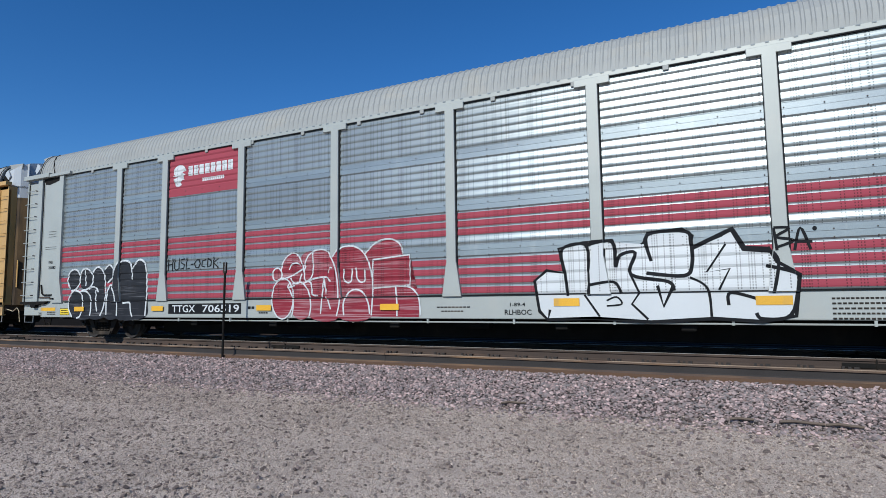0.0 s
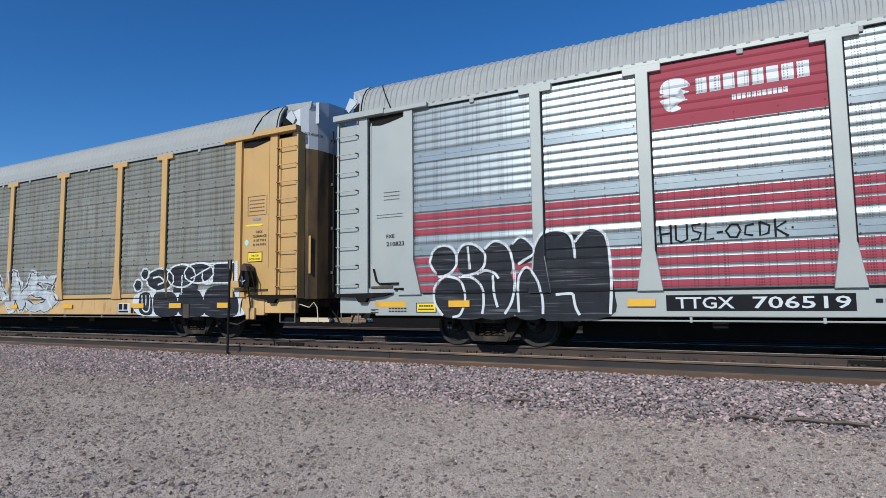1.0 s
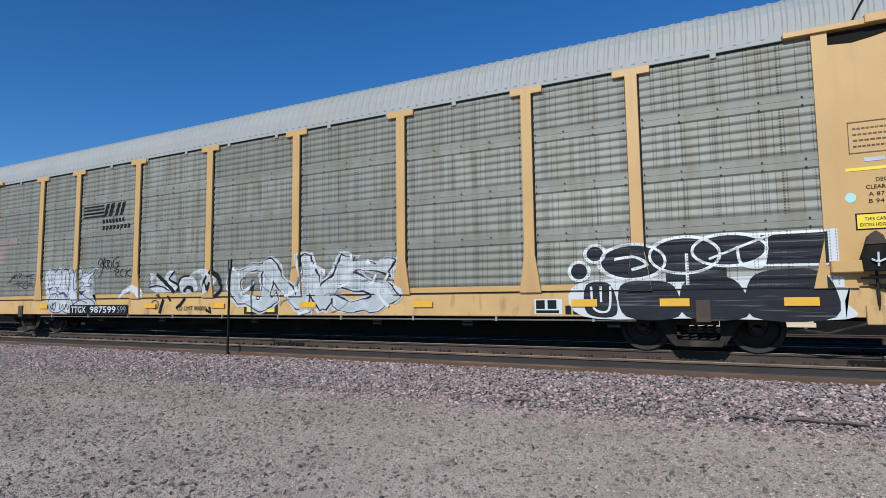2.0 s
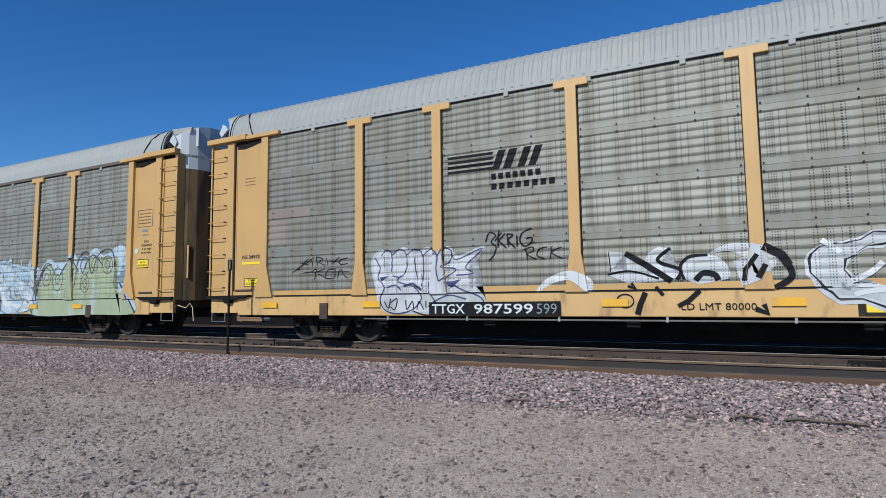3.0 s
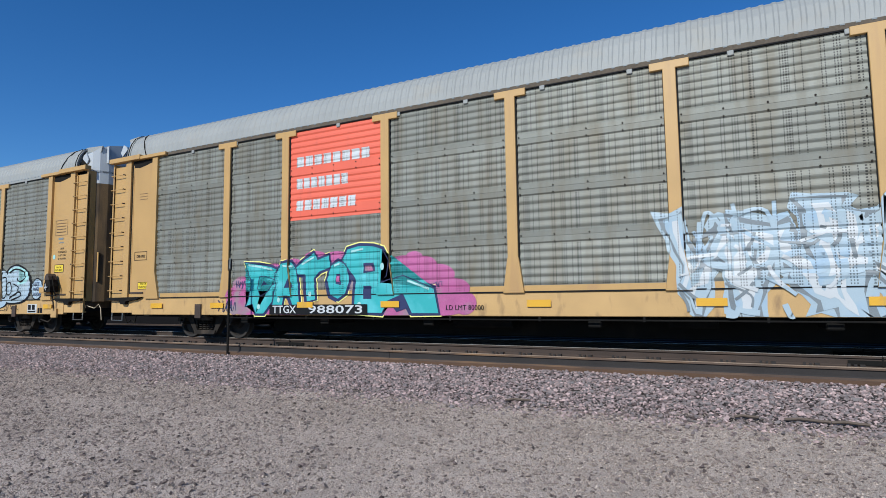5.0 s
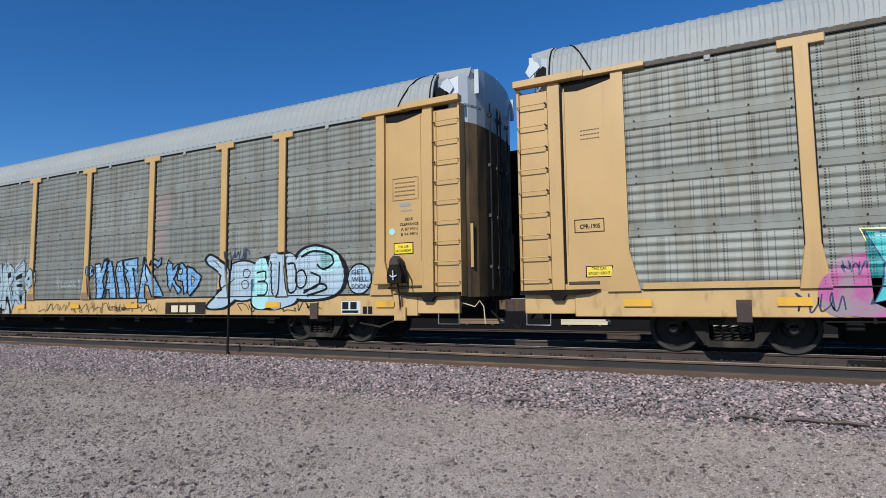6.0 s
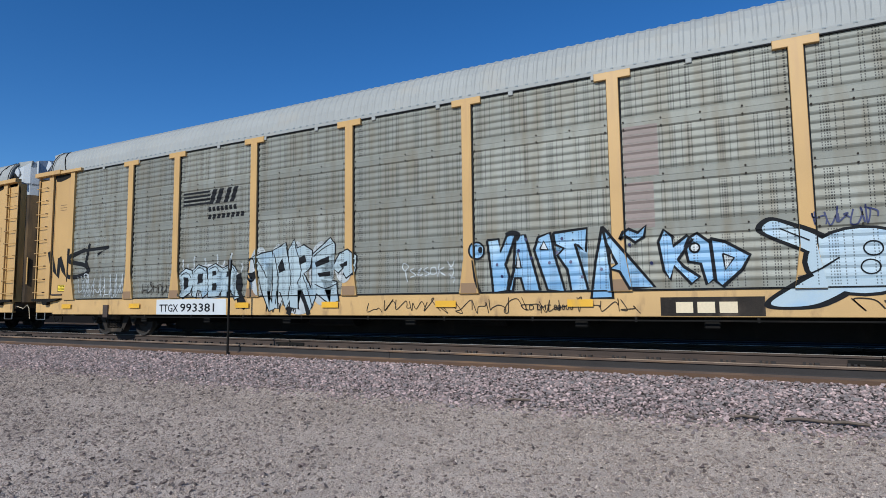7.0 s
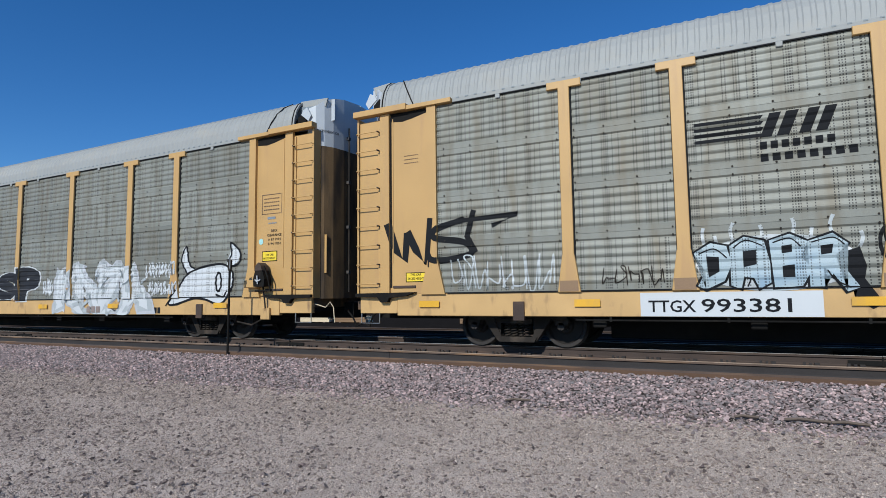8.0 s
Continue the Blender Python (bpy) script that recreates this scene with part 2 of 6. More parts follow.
def mesh_part(name, me, mat, parent=None, label="", at=None, smooth=False):
    if mat and not me.materials:
        for one in (mat if isinstance(mat, (list, tuple)) else [mat]):
            me.materials.append(M[one])
    if smooth:
        me.polygons.foreach_set("use_smooth", [True] * len(me.polygons))
    ob = new(name, me)
    if parent:
        ob.parent = parent
    if at:
        ob.matrix_basis = at
    if label:
        ob["label"] = label
    return ob


def box(bm, x0, x1, y0, y1, z0, z1, bevel=0.0):
    """A box between two corners, with its long edges taken off."""
    r = bmesh.ops.create_cube(bm, size=1, matrix=Matrix.LocRotScale(((x0 + x1) / 2, (y0 + y1) / 2, (z0 + z1) / 2), None, (x1 - x0, y1 - y0, z1 - z0)))
    if bevel:
        edges = {e for v in r["verts"] for e in v.link_edges}
        bmesh.ops.bevel(bm, geom=list(edges), offset=bevel, segments=1, affect="EDGES")
    return bm


def boxes(*rows, bevel=0.0):
    bm = bmesh.new()
    for row in rows:
        box(bm, *row, bevel=bevel)
    return bm


def tube(bm, points, radius, sides=6):
    """A round bar along points."""
    pts = [Vector(p) for p in points]
    rings = []
    for i, p in enumerate(pts):
        way = (pts[min(i + 1, len(pts) - 1)] - pts[max(i - 1, 0)]).normalized()
        side = way.orthogonal().normalized() if i == 0 else (rings_side - way * rings_side.dot(way)).normalized()
        rings_side = side
        other = way.cross(side)
        rings.append([bm.verts.new(p + radius * (math.cos(a) * side + math.sin(a) * other)) for a in (2 * math.pi * k / sides for k in range(sides))])
    for a, b in zip(rings, rings[1:]):
        for k in range(sides):
            bm.faces.new((a[k], a[(k + 1) % sides], b[(k + 1) % sides], b[k]))
    for ring in (rings[0][::-1], rings[-1]):
        bm.faces.new(ring)
    return bm


def prism(bm, outline, y0, y1):
    """An upright slab: an outline in x and z, drawn from y0 to y1."""
    a = [bm.verts.new((x, y0, z)) for x, z in outline]
    b = [bm.verts.new((x, y1, z)) for x, z in outline]
    bm.faces.new(a), bm.faces.new(b[::-1])
    for i in range(len(a)):
        j = (i + 1) % len(a)
        bm.faces.new((a[j], a[i], b[i], b[j]))
    bmesh.ops.recalc_face_normals(bm, faces=bm.faces[:])
    return bm


def sweep(bm, section, x0, x1):
    """A bar along x with a closed section in y and z."""
    a = [bm.verts.new((x0, y, z)) for y, z in section]
    b = [bm.verts.new((x1, y, z)) for y, z in section]
    bm.faces.new(a), bm.faces.new(b[::-1])
    for i in range(len(a)):
        j = (i + 1) % len(a)
        bm.faces.new((a[j], a[i], b[i], b[j]))
    bmesh.ops.recalc_face_normals(bm, faces=bm.faces[:])
    return bm


def thing(name, label, category, group="", kind="", at=None):
    ob = tagged(new(name), label, category, group, kind)
    if at:
        ob.matrix_basis = at
    return ob

# ---- ground and track ----
TRACK_Y, RAIL_Z = 11.75, 0.60
PITCH_TIE = 0.6


def ground_height(y):
    """The dirt, the ballast shoulder and the bed of the track, as a section across."""
    for (y0, z0), (y1, z1) in zip(SECTION, SECTION[1:]):
        if y0 <= y <= y1:
            return z0 + (z1 - z0) * (y - y0) / (y1 - y0)
    return 0.0


SECTION = [(-60, 0.0), (7.2, 0.0), (7.9, 0.02), (9.55, 0.31), (9.9, 0.345), (13.7, 0.345), (15.2, 0.05), (17.0, 0.0), (900, -0.3)]


def build_ground():
    bm = bmesh.new()
    xs = [-900, -120, -60] + [-40 + 0.5 * i for i in range(121)] + [60, 120, 900]
    ys = [-60, -8, 0] + [2 + 0.25 * i for i in range(21)] + [7.2, 7.5, 7.9, 8.3, 8.7, 9.1, 9.55, 9.9, 10.4, 13.7, 14.4, 15.2, 17, 30, 80, 300, 900]
    grid = []
    for y in ys:
        row = []
        for x in xs:
            z = ground_height(y)
            if 1 < y < 8 and abs(x) < 40:
                z += 0.003 * noise.noise((x * 0.5, y * 0.8, 0)) + 0.002 * noise.noise((x * 3, y * 3, 2))
            row.append(bm.verts.new((x, y, z)))
        grid.append(row)
    for j, (a, b) in enumerate(zip(grid, grid[1:])):
        for i in range(len(xs) - 1):
            f = bm.faces.new((a[i], a[i + 1], b[i + 1], b[i]))
            # bed and yard take the colours darkened for shade
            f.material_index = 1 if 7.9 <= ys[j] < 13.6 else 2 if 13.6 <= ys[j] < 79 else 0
    ob = part("ground", bm, ["dirt", "ballastbed", "yarddark"])
    ob.data.polygons.foreach_set("use_smooth", [True] * len(ob.data.polygons))
    tagged(ob, "pale grey-brown gravelly dirt beside the railway line", "ground", kind="structure")


def stones(name, count, area, size, seed, mat, label, category, density=None):
    """Many small broken stones lying on the ground, as one mesh."""
    rng = np.random.default_rng(seed)
    base = np.array([(1, 0, 0), (0, 1, 0), (-1, 0, 0), (0, -1, 0), (0.3, 0.2, 0.8), (-0.2, -0.3, -0.6), (0.65, 0.6, 0.45), (-0.6, 0.55, 0.5)], float)
    low = name == "dirt_pebbles"
    faces = [(0, 1, 4), (1, 2, 4), (2, 3, 4), (3, 0, 4), (1, 0, 5), (2, 1, 5), (3, 2, 5), (0, 3, 5)] if low else [(0, 6, 4), (6, 1, 4), (1, 7, 4), (7, 2, 4), (2, 3, 4), (3, 0, 4), (1, 6, 0), (2, 7, 1), (1, 0, 5), (2, 1, 5), (3, 2, 5), (0, 3, 5)]
    if low:
        base = base[:6]
    x = rng.uniform(area[0], area[1], count)
    y = rng.uniform(area[2], area[3], count)
    if density:
        keep = rng.random(count) < np.array([density(v) for v in y])
        x, y = x[keep], y[keep]
    if low:  # thickest on the wedge of ground before the track
        keep = (x > -2.3 * y - 0.6) & (x < 0.3 * y + 0.6)
        x, y = x[keep], y[keep]
    k = len(x)
    s = size[0] + (size[1] - size[0]) * rng.random(k) ** (1.5 if low else 2.2)
    ang, tip = rng.uniform(0, 6.28, k), rng.uniform(-0.5, 0.5, k)
    z = np.array([ground_height(v) for v in y]) + s * rng.uniform(-0.05, 0.42, k)
    shape = base[None] * rng.uniform(0.6, 1.25, (k, len(base), 1)) * np.stack([np.ones(k), rng.uniform(0.6, 1, k), rng.uniform(0.55, 0.95, k)], 1)[:, None]
    c, sn, ct, st = np.cos(ang), np.sin(ang), np.cos(tip), np.sin(tip)
    px, pz = shape[..., 0] * ct[:, None] - shape[..., 2] * st[:, None], shape[..., 0] * st[:, None] + shape[..., 2] * ct[:, None]
    out = np.stack([px * c[:, None] - shape[..., 1] * sn[:, None], px * sn[:, None] + shape[..., 1] * c[:, None], pz], 2) * s[:, None, None]
    out += np.stack([x, y, z], 1)[:, None]
    f = (np.array(faces)[None] + (np.arange(k) * len(base))[:, None, None]).reshape(-1, 3)
    me = bpy.data.meshes.new(name)
    me.from_pydata(out.reshape(-1, 3).tolist(), [], f.tolist())
    return tagged(mesh_part(name, me, mat), label, category, kind="stuff")


RAIL = [(-0.076, 0), (0.076, 0), (0.076, 0.012), (0.02, 0.032), (0.010, 0.05), (0.010, 0.135), (0.037, 0.150), (0.037, 0.178), (0.028, 0.186),
        (-0.028, 0.186), (-0.037, 0.178), (-0.037, 0.150), (-0.010, 0.135), (-0.010, 0.05), (-0.02, 0.032), (-0.076, 0.012)]


def rail_line(name, label, group, section, joint, paint, bar_y=None, bar_z=0.0):
    """One rail in lengths of 11.9 m with a narrow gap, and joint bars where it carries trains."""
    line = thing(name, label, "rail", group)
    for k in range(-12, 7):
        x = joint + k * 11.9
        bm = sweep(bmesh.new(), section, x + 0.004, x + 11.896)
        kinds = []
        for f in bm.faces:
            f.normal_update()
            kind = paint(f.calc_center_median(), f.normal.z)
            if kind not in kinds:
                kinds.append(kind)
            f.material_index = kinds.index(kind)
        part("rail_length", bm, kinds, line)
        if bar_y is not None:
            part("joint_bar", boxes((x - 0.45, x + 0.45, bar_y - 0.012, bar_y + 0.012, bar_z - 0.04, bar_z + 0.04), (x - 0.012, x + 0.012, bar_y - 0.02, bar_y + 0.01, bar_z - 0.06, bar_z + 0.10), bevel=0.004), "black", line)


def build_track():
    for y in (TRACK_Y - 0.755, TRACK_Y + 0.755):
        rail_line("rail", "rusty steel running rail with a polished head", "running rails", [(y + a, RAIL_Z - 0.186 + b) for a, b in RAIL], -9.9,
                  lambda c, nz: "railtop" if nz > 0.95 and c.z > RAIL_Z - 0.01 else "rust", y - 0.03, RAIL_Z - 0.11)
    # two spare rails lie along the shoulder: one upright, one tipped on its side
    # the sunlit head top and shaded gap below it are painted pale and black
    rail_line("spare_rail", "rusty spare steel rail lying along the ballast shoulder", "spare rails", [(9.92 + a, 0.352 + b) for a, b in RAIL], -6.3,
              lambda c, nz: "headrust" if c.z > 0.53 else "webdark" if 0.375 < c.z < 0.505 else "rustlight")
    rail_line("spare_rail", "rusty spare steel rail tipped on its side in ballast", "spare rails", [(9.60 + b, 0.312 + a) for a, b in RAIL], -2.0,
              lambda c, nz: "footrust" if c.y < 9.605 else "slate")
    # more tracks of the yard beyond the train
    for y in (16.6, 18.1, 21.2, 22.7):
        bm = sweep(bmesh.new(), [(y + a, 0.02 + b) for a, b in RAIL], -150, 120)
        tagged(part("yard_rail", bm, "rust"), "dark rusty rail of a further yard track", "rail", "yard rails")
    ties = thing("track_ties", "weathered dark ties in the ballast bed", "railway ties", kind="structure")
    me = bpy.data.meshes.new("tie")
    bm = boxes((-0.115, 0.115, -1.3, 1.3, -0.1, 0.0), bevel=0.012)
    bm.to_mesh(me), bm.free()
    plate = bpy.data.meshes.new("tie_plate")
    bm = boxes((-0.09, 0.09, -0.17, 0.17, 0, 0.016), (-0.065, -0.025, -0.13, -0.09, 0.016, 0.085), (0.02, 0.06, -0.13, -0.09, 0.016, 0.075), (0.1, 0.17, -0.10, 0.085, 0.012, 0.07))
    bm.to_mesh(plate), bm.free()
    for i in range(90):
        x = -44 + i * PITCH_TIE + 0.04 * noise.noise((i * 1.7, 0, 0))
        tie = mesh_part("tie", me, "tie", ties, at=pose(x, TRACK_Y, 0.400, 0, 0, 1.2 * noise.noise((i * 2.3, 4, 0))))
        mesh_part("tie_plate", plate, "webdark", tie, at=pose(0, -0.755, 0.0))


def build_marker():
    m = thing("marker_post", "slim grey steel marker post standing in the ballast", "post", at=pose(-10.5, 9.55, 0.28, 0, 0.7, 0))
    bm = tube(bmesh.new(), [(0, 0, -0.1), (0, 0, 2.0)], 0.026, 8)
    part("pole", bm, "black", m)
    bm = boxes((-0.05, 0.05, -0.03, 0.03, 2.0, 2.26), bevel=0.012)
    part("head", bm, "truck", m, "dark boxy head of the post")
    bm = tube(bmesh.new(), [(0.035, -0.03, 2.05), (0.035, -0.03, 2.3)], 0.012, 6)
    part("tip", bm, "steel", m)


def build_sticks():
    for x, y, l, turn, bend in ((-2.88, 7.98, 0.36, 10, 0.05), (0.07, 8.0, 0.26, 4, 0.02), (0.70, 8.02, 0.46, -3, 0.03), (1.12, 8.02, 0.36, -6, 0.03)):
        bm = tube(bmesh.new(), [(-l / 2, 0, 0.015), (-l / 6, bend, 0.03), (l / 5, bend * 0.4, 0.025), (l / 2, bend * 1.1, 0.02)], 0.019, 5)
        tagged(part("stick", bm, "wood", at=pose(x, y, ground_height(y) + 0.035, 0, 0, turn)), "dry weathered stick lying on the gravel", "stick", "sticks on the gravel")


# ---- railway cars ----
HALF, SIDE = 13.77, -1.50           # half the rack's length; the near side's plane in the car's space
SILL0, SILL1, TOP = 0.62, 1.07, 4.98  # sill and panel heights above the rail
POSTS = (-9.08, -7.14, -4.33, -1.45, 1.45, 4.33, 7.14, 9.08)
PANEL_END = 11.77
POST_HALF = 0.105
# ribs (from, to, count) and plain bands of the two kinds of side sheet
SHAPES = {"gallery": (((1.20, 1.98, 5), (2.24, 2.90, 4), (3.16, 3.88, 5), (4.14, 4.98, 6)), (2.11, 3.03, 4.01)),
          "galleryplain": (((1.09, 1.84, 4), (2.10, 2.75, 4), (3.01, 3.80, 5), (4.06, 4.98, 6)), BANDS)}


def relief(z, style):
    """How far the ribbed side sheet stands out of its plane at this height."""
    beads, bands = SHAPES[style]
    deep = 0.020 if style == "gallery" else 0.017
    if style == "gallery" and z < 1.2002:  # a flat foot
        return 0.026
    for lo, hi, n in beads:
        if lo <= z <= hi:
            f = (n * (z - lo) / (hi - lo)) % 1.0  # each rib is rounded, leans back upwards and is drawn in sharply below
            return deep * 0.5 * (1 - math.cos(2 * math.pi * f ** (0.75 if style == "gallery" else 0.65)))
    for b in bands:
        if abs(z - b) < 0.13:
            return 0.022 * min(1.0, (0.13 - abs(z - b)) / 0.03)
    return 0.0


def relief_levels(z0, z1, style):
    zs = {z0, z1, 1.2, 1.2006}
    beads, bands = SHAPES[style]
    for lo, hi, n in beads:
        step = (hi - lo) / n
        for k in range(n):
            zs.update(lo + step * (k + f) for f in (0, 0.04, 0.1, 0.18, 0.28, 0.42, 0.58, 0.75, 0.9))
        zs.add(hi)
    for b in bands:
        zs.update(b + 0.13 * f for f in (-0.999, -0.77, 0, 0.77, 0.999))
    return sorted(z for z in zs if z0 <= z <= z1)


sheet_meshes = {}


def sheet(x0, x1, row, mat):
    """One ribbed side sheet of a bay; rows count upwards."""
    key = (round(x0, 3), round(x1, 3), row, mat)
    if key not in sheet_meshes:
        cuts = (1.09, *SHAPES[mat][1], TOP)
        zs = relief_levels(cuts[row] + 0.004, cuts[row + 1] - 0.0005, mat)
        bm = bmesh.new()
        uv = bm.loops.layers.uv.new("uv")
        lift = 0.0
        a = [bm.verts.new((x0, SIDE - relief(z, mat) - lift, z)) for z in zs]
        b = [bm.verts.new((x1, SIDE - relief(z, mat) - lift, z)) for z in zs]
        for i in range(len(zs) - 1):
            bm.faces.new((a[i], b[i], b[i + 1], a[i + 1]))
        back = [bm.verts.new(p) for p in ((x0, SIDE + 0.02, zs[0]), (x1, SIDE + 0.02, zs[0]), (x1, SIDE + 0.02, zs[-1]), (x0, SIDE + 0.02, zs[-1]))]
        bm.faces.new(back[::-1])
        bm.faces.new((back[0], back[1], b[0], a[0])), bm.faces.new((a[-1], b[-1], back[2], back[3]))
        for f in bm.faces:
            for loop in f.loops:
                loop[uv].uv = (loop.vert.co.x, loop.vert.co.z)
        me = bpy.data.meshes.new("side_sheet")
        bm.to_mesh(me), bm.free()
        me.materials.append(M[mat])
        sheet_meshes[key] = me
    return sheet_meshes[key]


shared = {}


def once(key, make):
    if key not in shared:
        me = bpy.data.meshes.new(key)
        bm = make()
        bm.to_mesh(me), bm.free()
        shared[key] = me
    return shared[key]


ROOF = ((-1.53, 5.06), (-1.50, 5.30), (-1.43, 5.52), (-1.31, 5.70), (-1.13, 5.82), (-0.85, 5.90), (-0.45, 5.95), (0, 5.97))


def arch(y):
    """The height of the roof at a distance from the car's middle."""
    y = -abs(y)
    for (a, za), (b, zb) in zip(ROOF, ROOF[1:]):
        if a <= y <= b:
            return za + (zb - za) * (y - a) / (b - a)
    return ROOF[0][1]


def roof_mesh(pitch, proud):
    bm = bmesh.new()
    section = list(ROOF) + [(-y, z) for y, z in ROOF[-2::-1]]
    end = 13.05
    n = int(2 * end / pitch)
    xs = []
    for i in range(n):
        x = -end + i * pitch
        xs += [(x, 0.0), (x + 0.48 * pitch, 0.0), (x + 0.60 * pitch, proud), (x + 0.86 * pitch, proud)]
    xs.append((end, 0.0))
    rings = []
    for x, out in xs:
        ring = []
        for j, (y, z) in enumerate(section):
            lift = out if 0 < j < len(section) - 1 else 0
            ring.append(bm.verts.new((x, y * (1 + lift / 1.5), z + lift * 0.6)))
        rings.append(ring)
    for a, b in zip(rings, rings[1:]):
        for k in range(len(section) - 1):
            bm.faces.new((a[k], b[k], b[k + 1], a[k + 1]))
    for ring in (rings[0], rings[-1]):
        bm.faces.new(ring)
    bmesh.ops.recalc_face_normals(bm, faces=bm.faces[:])
    return bm


def post_mesh():
    """An upright side post with a T-shaped head and a flared foot."""
    w = POST_HALF
    out = [(-0.21, SILL1 - 0.01), (0.21, SILL1 - 0.01), (w + 0.01, 1.72), (w, 1.74), (w, 4.86), (0.32, 4.86), (0.32, 5.00), (-0.32, 5.00), (-0.32, 4.86), (-w, 4.86), (-w, 1.74), (-w - 0.01, 1.72)]
    bm = prism(bmesh.new(), out, SIDE - 0.075, SIDE + 0.03)
    bmesh.ops.bevel(bm, geom=[e for e in bm.edges if abs(e.verts[0].co.y - e.verts[1].co.y) < 0.01 and e.verts[0].co.y < SIDE], offset=0.008, segments=1, affect="EDGES")
    return bm


def bolt_places(style):
    """Bolt heads above and below the plain bands."""
    edges = [-PANEL_END, *POSTS, PANEL_END]
    for a, b in zip(edges, edges[1:]):
        n = 4 if b - a > 2.2 else 3
        for z, k, up in product(SHAPES[style][1], range(n + 1), (-0.10, 0.03)):
            yield a + 0.16 + (b - a - 0.32) * k / n, SIDE - relief(z + up, style), z + up


def wheel_profile(bm, y_sign):
    """One wheel: tread, flange and hub, turned about the axle (along y)."""
    sec = [(0.08, 0.66), (0.09, 0.88), (0.13, 0.87), (0.17, 0.80), (0.33, 0.755), (0.355, 0.83), (0.415, 0.835), (0.419, 0.745), (0.445, 0.72), (0.44, 0.705), (0.35, 0.70), (0.32, 0.735), (0.16, 0.70), (0.13, 0.66)]
    n = 28
    rings = [[bm.verts.new((r * math.cos(2 * math.pi * k / n), y_sign * y, r * math.sin(2 * math.pi * k / n))) for r, y in sec] for k in range(n)]
    for k in range(n):
        a, b = rings[k], rings[(k + 1) % n]
        for i in range(len(sec)):
            j = (i + 1) % len(sec)
            bm.faces.new((a[i], a[j], b[j], b[i]))


def wheelset_mesh():
    bm = bmesh.new()
    for s in (-1, 1):
        wheel_profile(bm, s)
        tube(bm, [(0, s * 0.87, 0), (0, s * 1.16, 0)], 0.075, 12)
        for k in range(3):
            a = 2 * math.pi * k / 3
            tube(bm, [(0.045 * math.cos(a), s * 1.15, 0.045 * math.sin(a)), (0.045 * math.cos(a), s * 1.185, 0.045 * math.sin(a))], 0.014, 6)
    tube(bm, [(0, -0.9, 0), (0, 0.9, 0)], 0.085, 12)
    bmesh.ops.recalc_face_normals(bm, faces=bm.faces[:])
    return bm


def side_frame_mesh():
    """The cast side frame of a truck, with the opening for its springs."""
    bm = bmesh.new()
    # arch over both boxes, sloping arms down to the spring seat
    prism(bm, [(-1.05, 0.50), (-0.98, 0.60), (-0.72, 0.64), (-0.40, 0.70), (0.40, 0.70), (0.72, 0.64), (0.98, 0.60), (1.05, 0.50), (0.78, 0.52), (0.50, 0.57), (-0.50, 0.57), (-0.78, 0.52)], -1.12, -0.95)
    for s in (-1, 1):
        prism(bm, [(s * 0.70, 0.56), (s * 0.48, 0.57), (s * 0.30, 0.17), (s * 0.40, 0.13)], -1.13, -0.94)
        prism(bm, [(s * 0.34, 0.57), (s * 0.46, 0.57), (s * 0.46, 0.22), (s * 0.34, 0.22)], -1.10, -0.97)
        prism(bm, [(s * 0.76, 0.53), (s * 1.04, 0.53), (s * 1.02, 0.44), (s * 0.78, 0.44)], -1.16, -0.93)
    prism(bm, [(-0.42, 0.21), (0.42, 0.21), (0.36, 0.11), (-0.36, 0.11)], -1.16, -0.92)
    prism(bm, [(-0.33, 0.56), (0.33, 0.56), (0.33, 0.47), (-0.33, 0.47)], -1.17, -0.90)
    return bm


def spring_mesh():
    bm = bmesh.new()
    n, turns = 10, 5
    tube(bm, [(0.058 * math.cos(2 * math.pi * k / n), 0.058 * math.sin(2 * math.pi * k / n), 0.26 * k / (n * turns)) for k in range(n * turns + 1)], 0.014, 5)
    return bm


def build_truck(car, x):
    """A two-axle truck: bolster, two side frames with springs, and two turning wheelsets."""
    truck = mesh_part("truck", once("bolster", lambda: boxes((-0.19, 0.19, -1.16, 1.16, 0.47, 0.72), (-0.7, -0.6, -0.7, 0.7, 0.3, 0.38), (0.6, 0.7, -0.7, 0.7, 0.3, 0.38), bevel=0.02)), "truck", car, "dusty dark cast-steel truck", at=pose(x, 0, 0))
    mesh_part("side_frame", once("side_frame", side_frame_mesh), "truck", truck)
    mesh_part("side_frame", once("side_frame", side_frame_mesh), "truck", truck, at=pose(0, 0, 0, 0, 0, 180))
    for dx, dy in product((-0.20, -0.06, 0.09, 0.22), (-1.07,)):
        mesh_part("spring", once("spring", spring_mesh), "truck", truck, at=pose(dx, dy, 0.205))
    for dx in (-0.89, 0.89):
        w = mesh_part("wheelset", once("wheelset", wheelset_mesh), "wheel", truck, "worn steel wheels on one axle", at=pose(dx, 0, 0.419))
        wheelsets.append(w)


wheelsets, cars = [], []


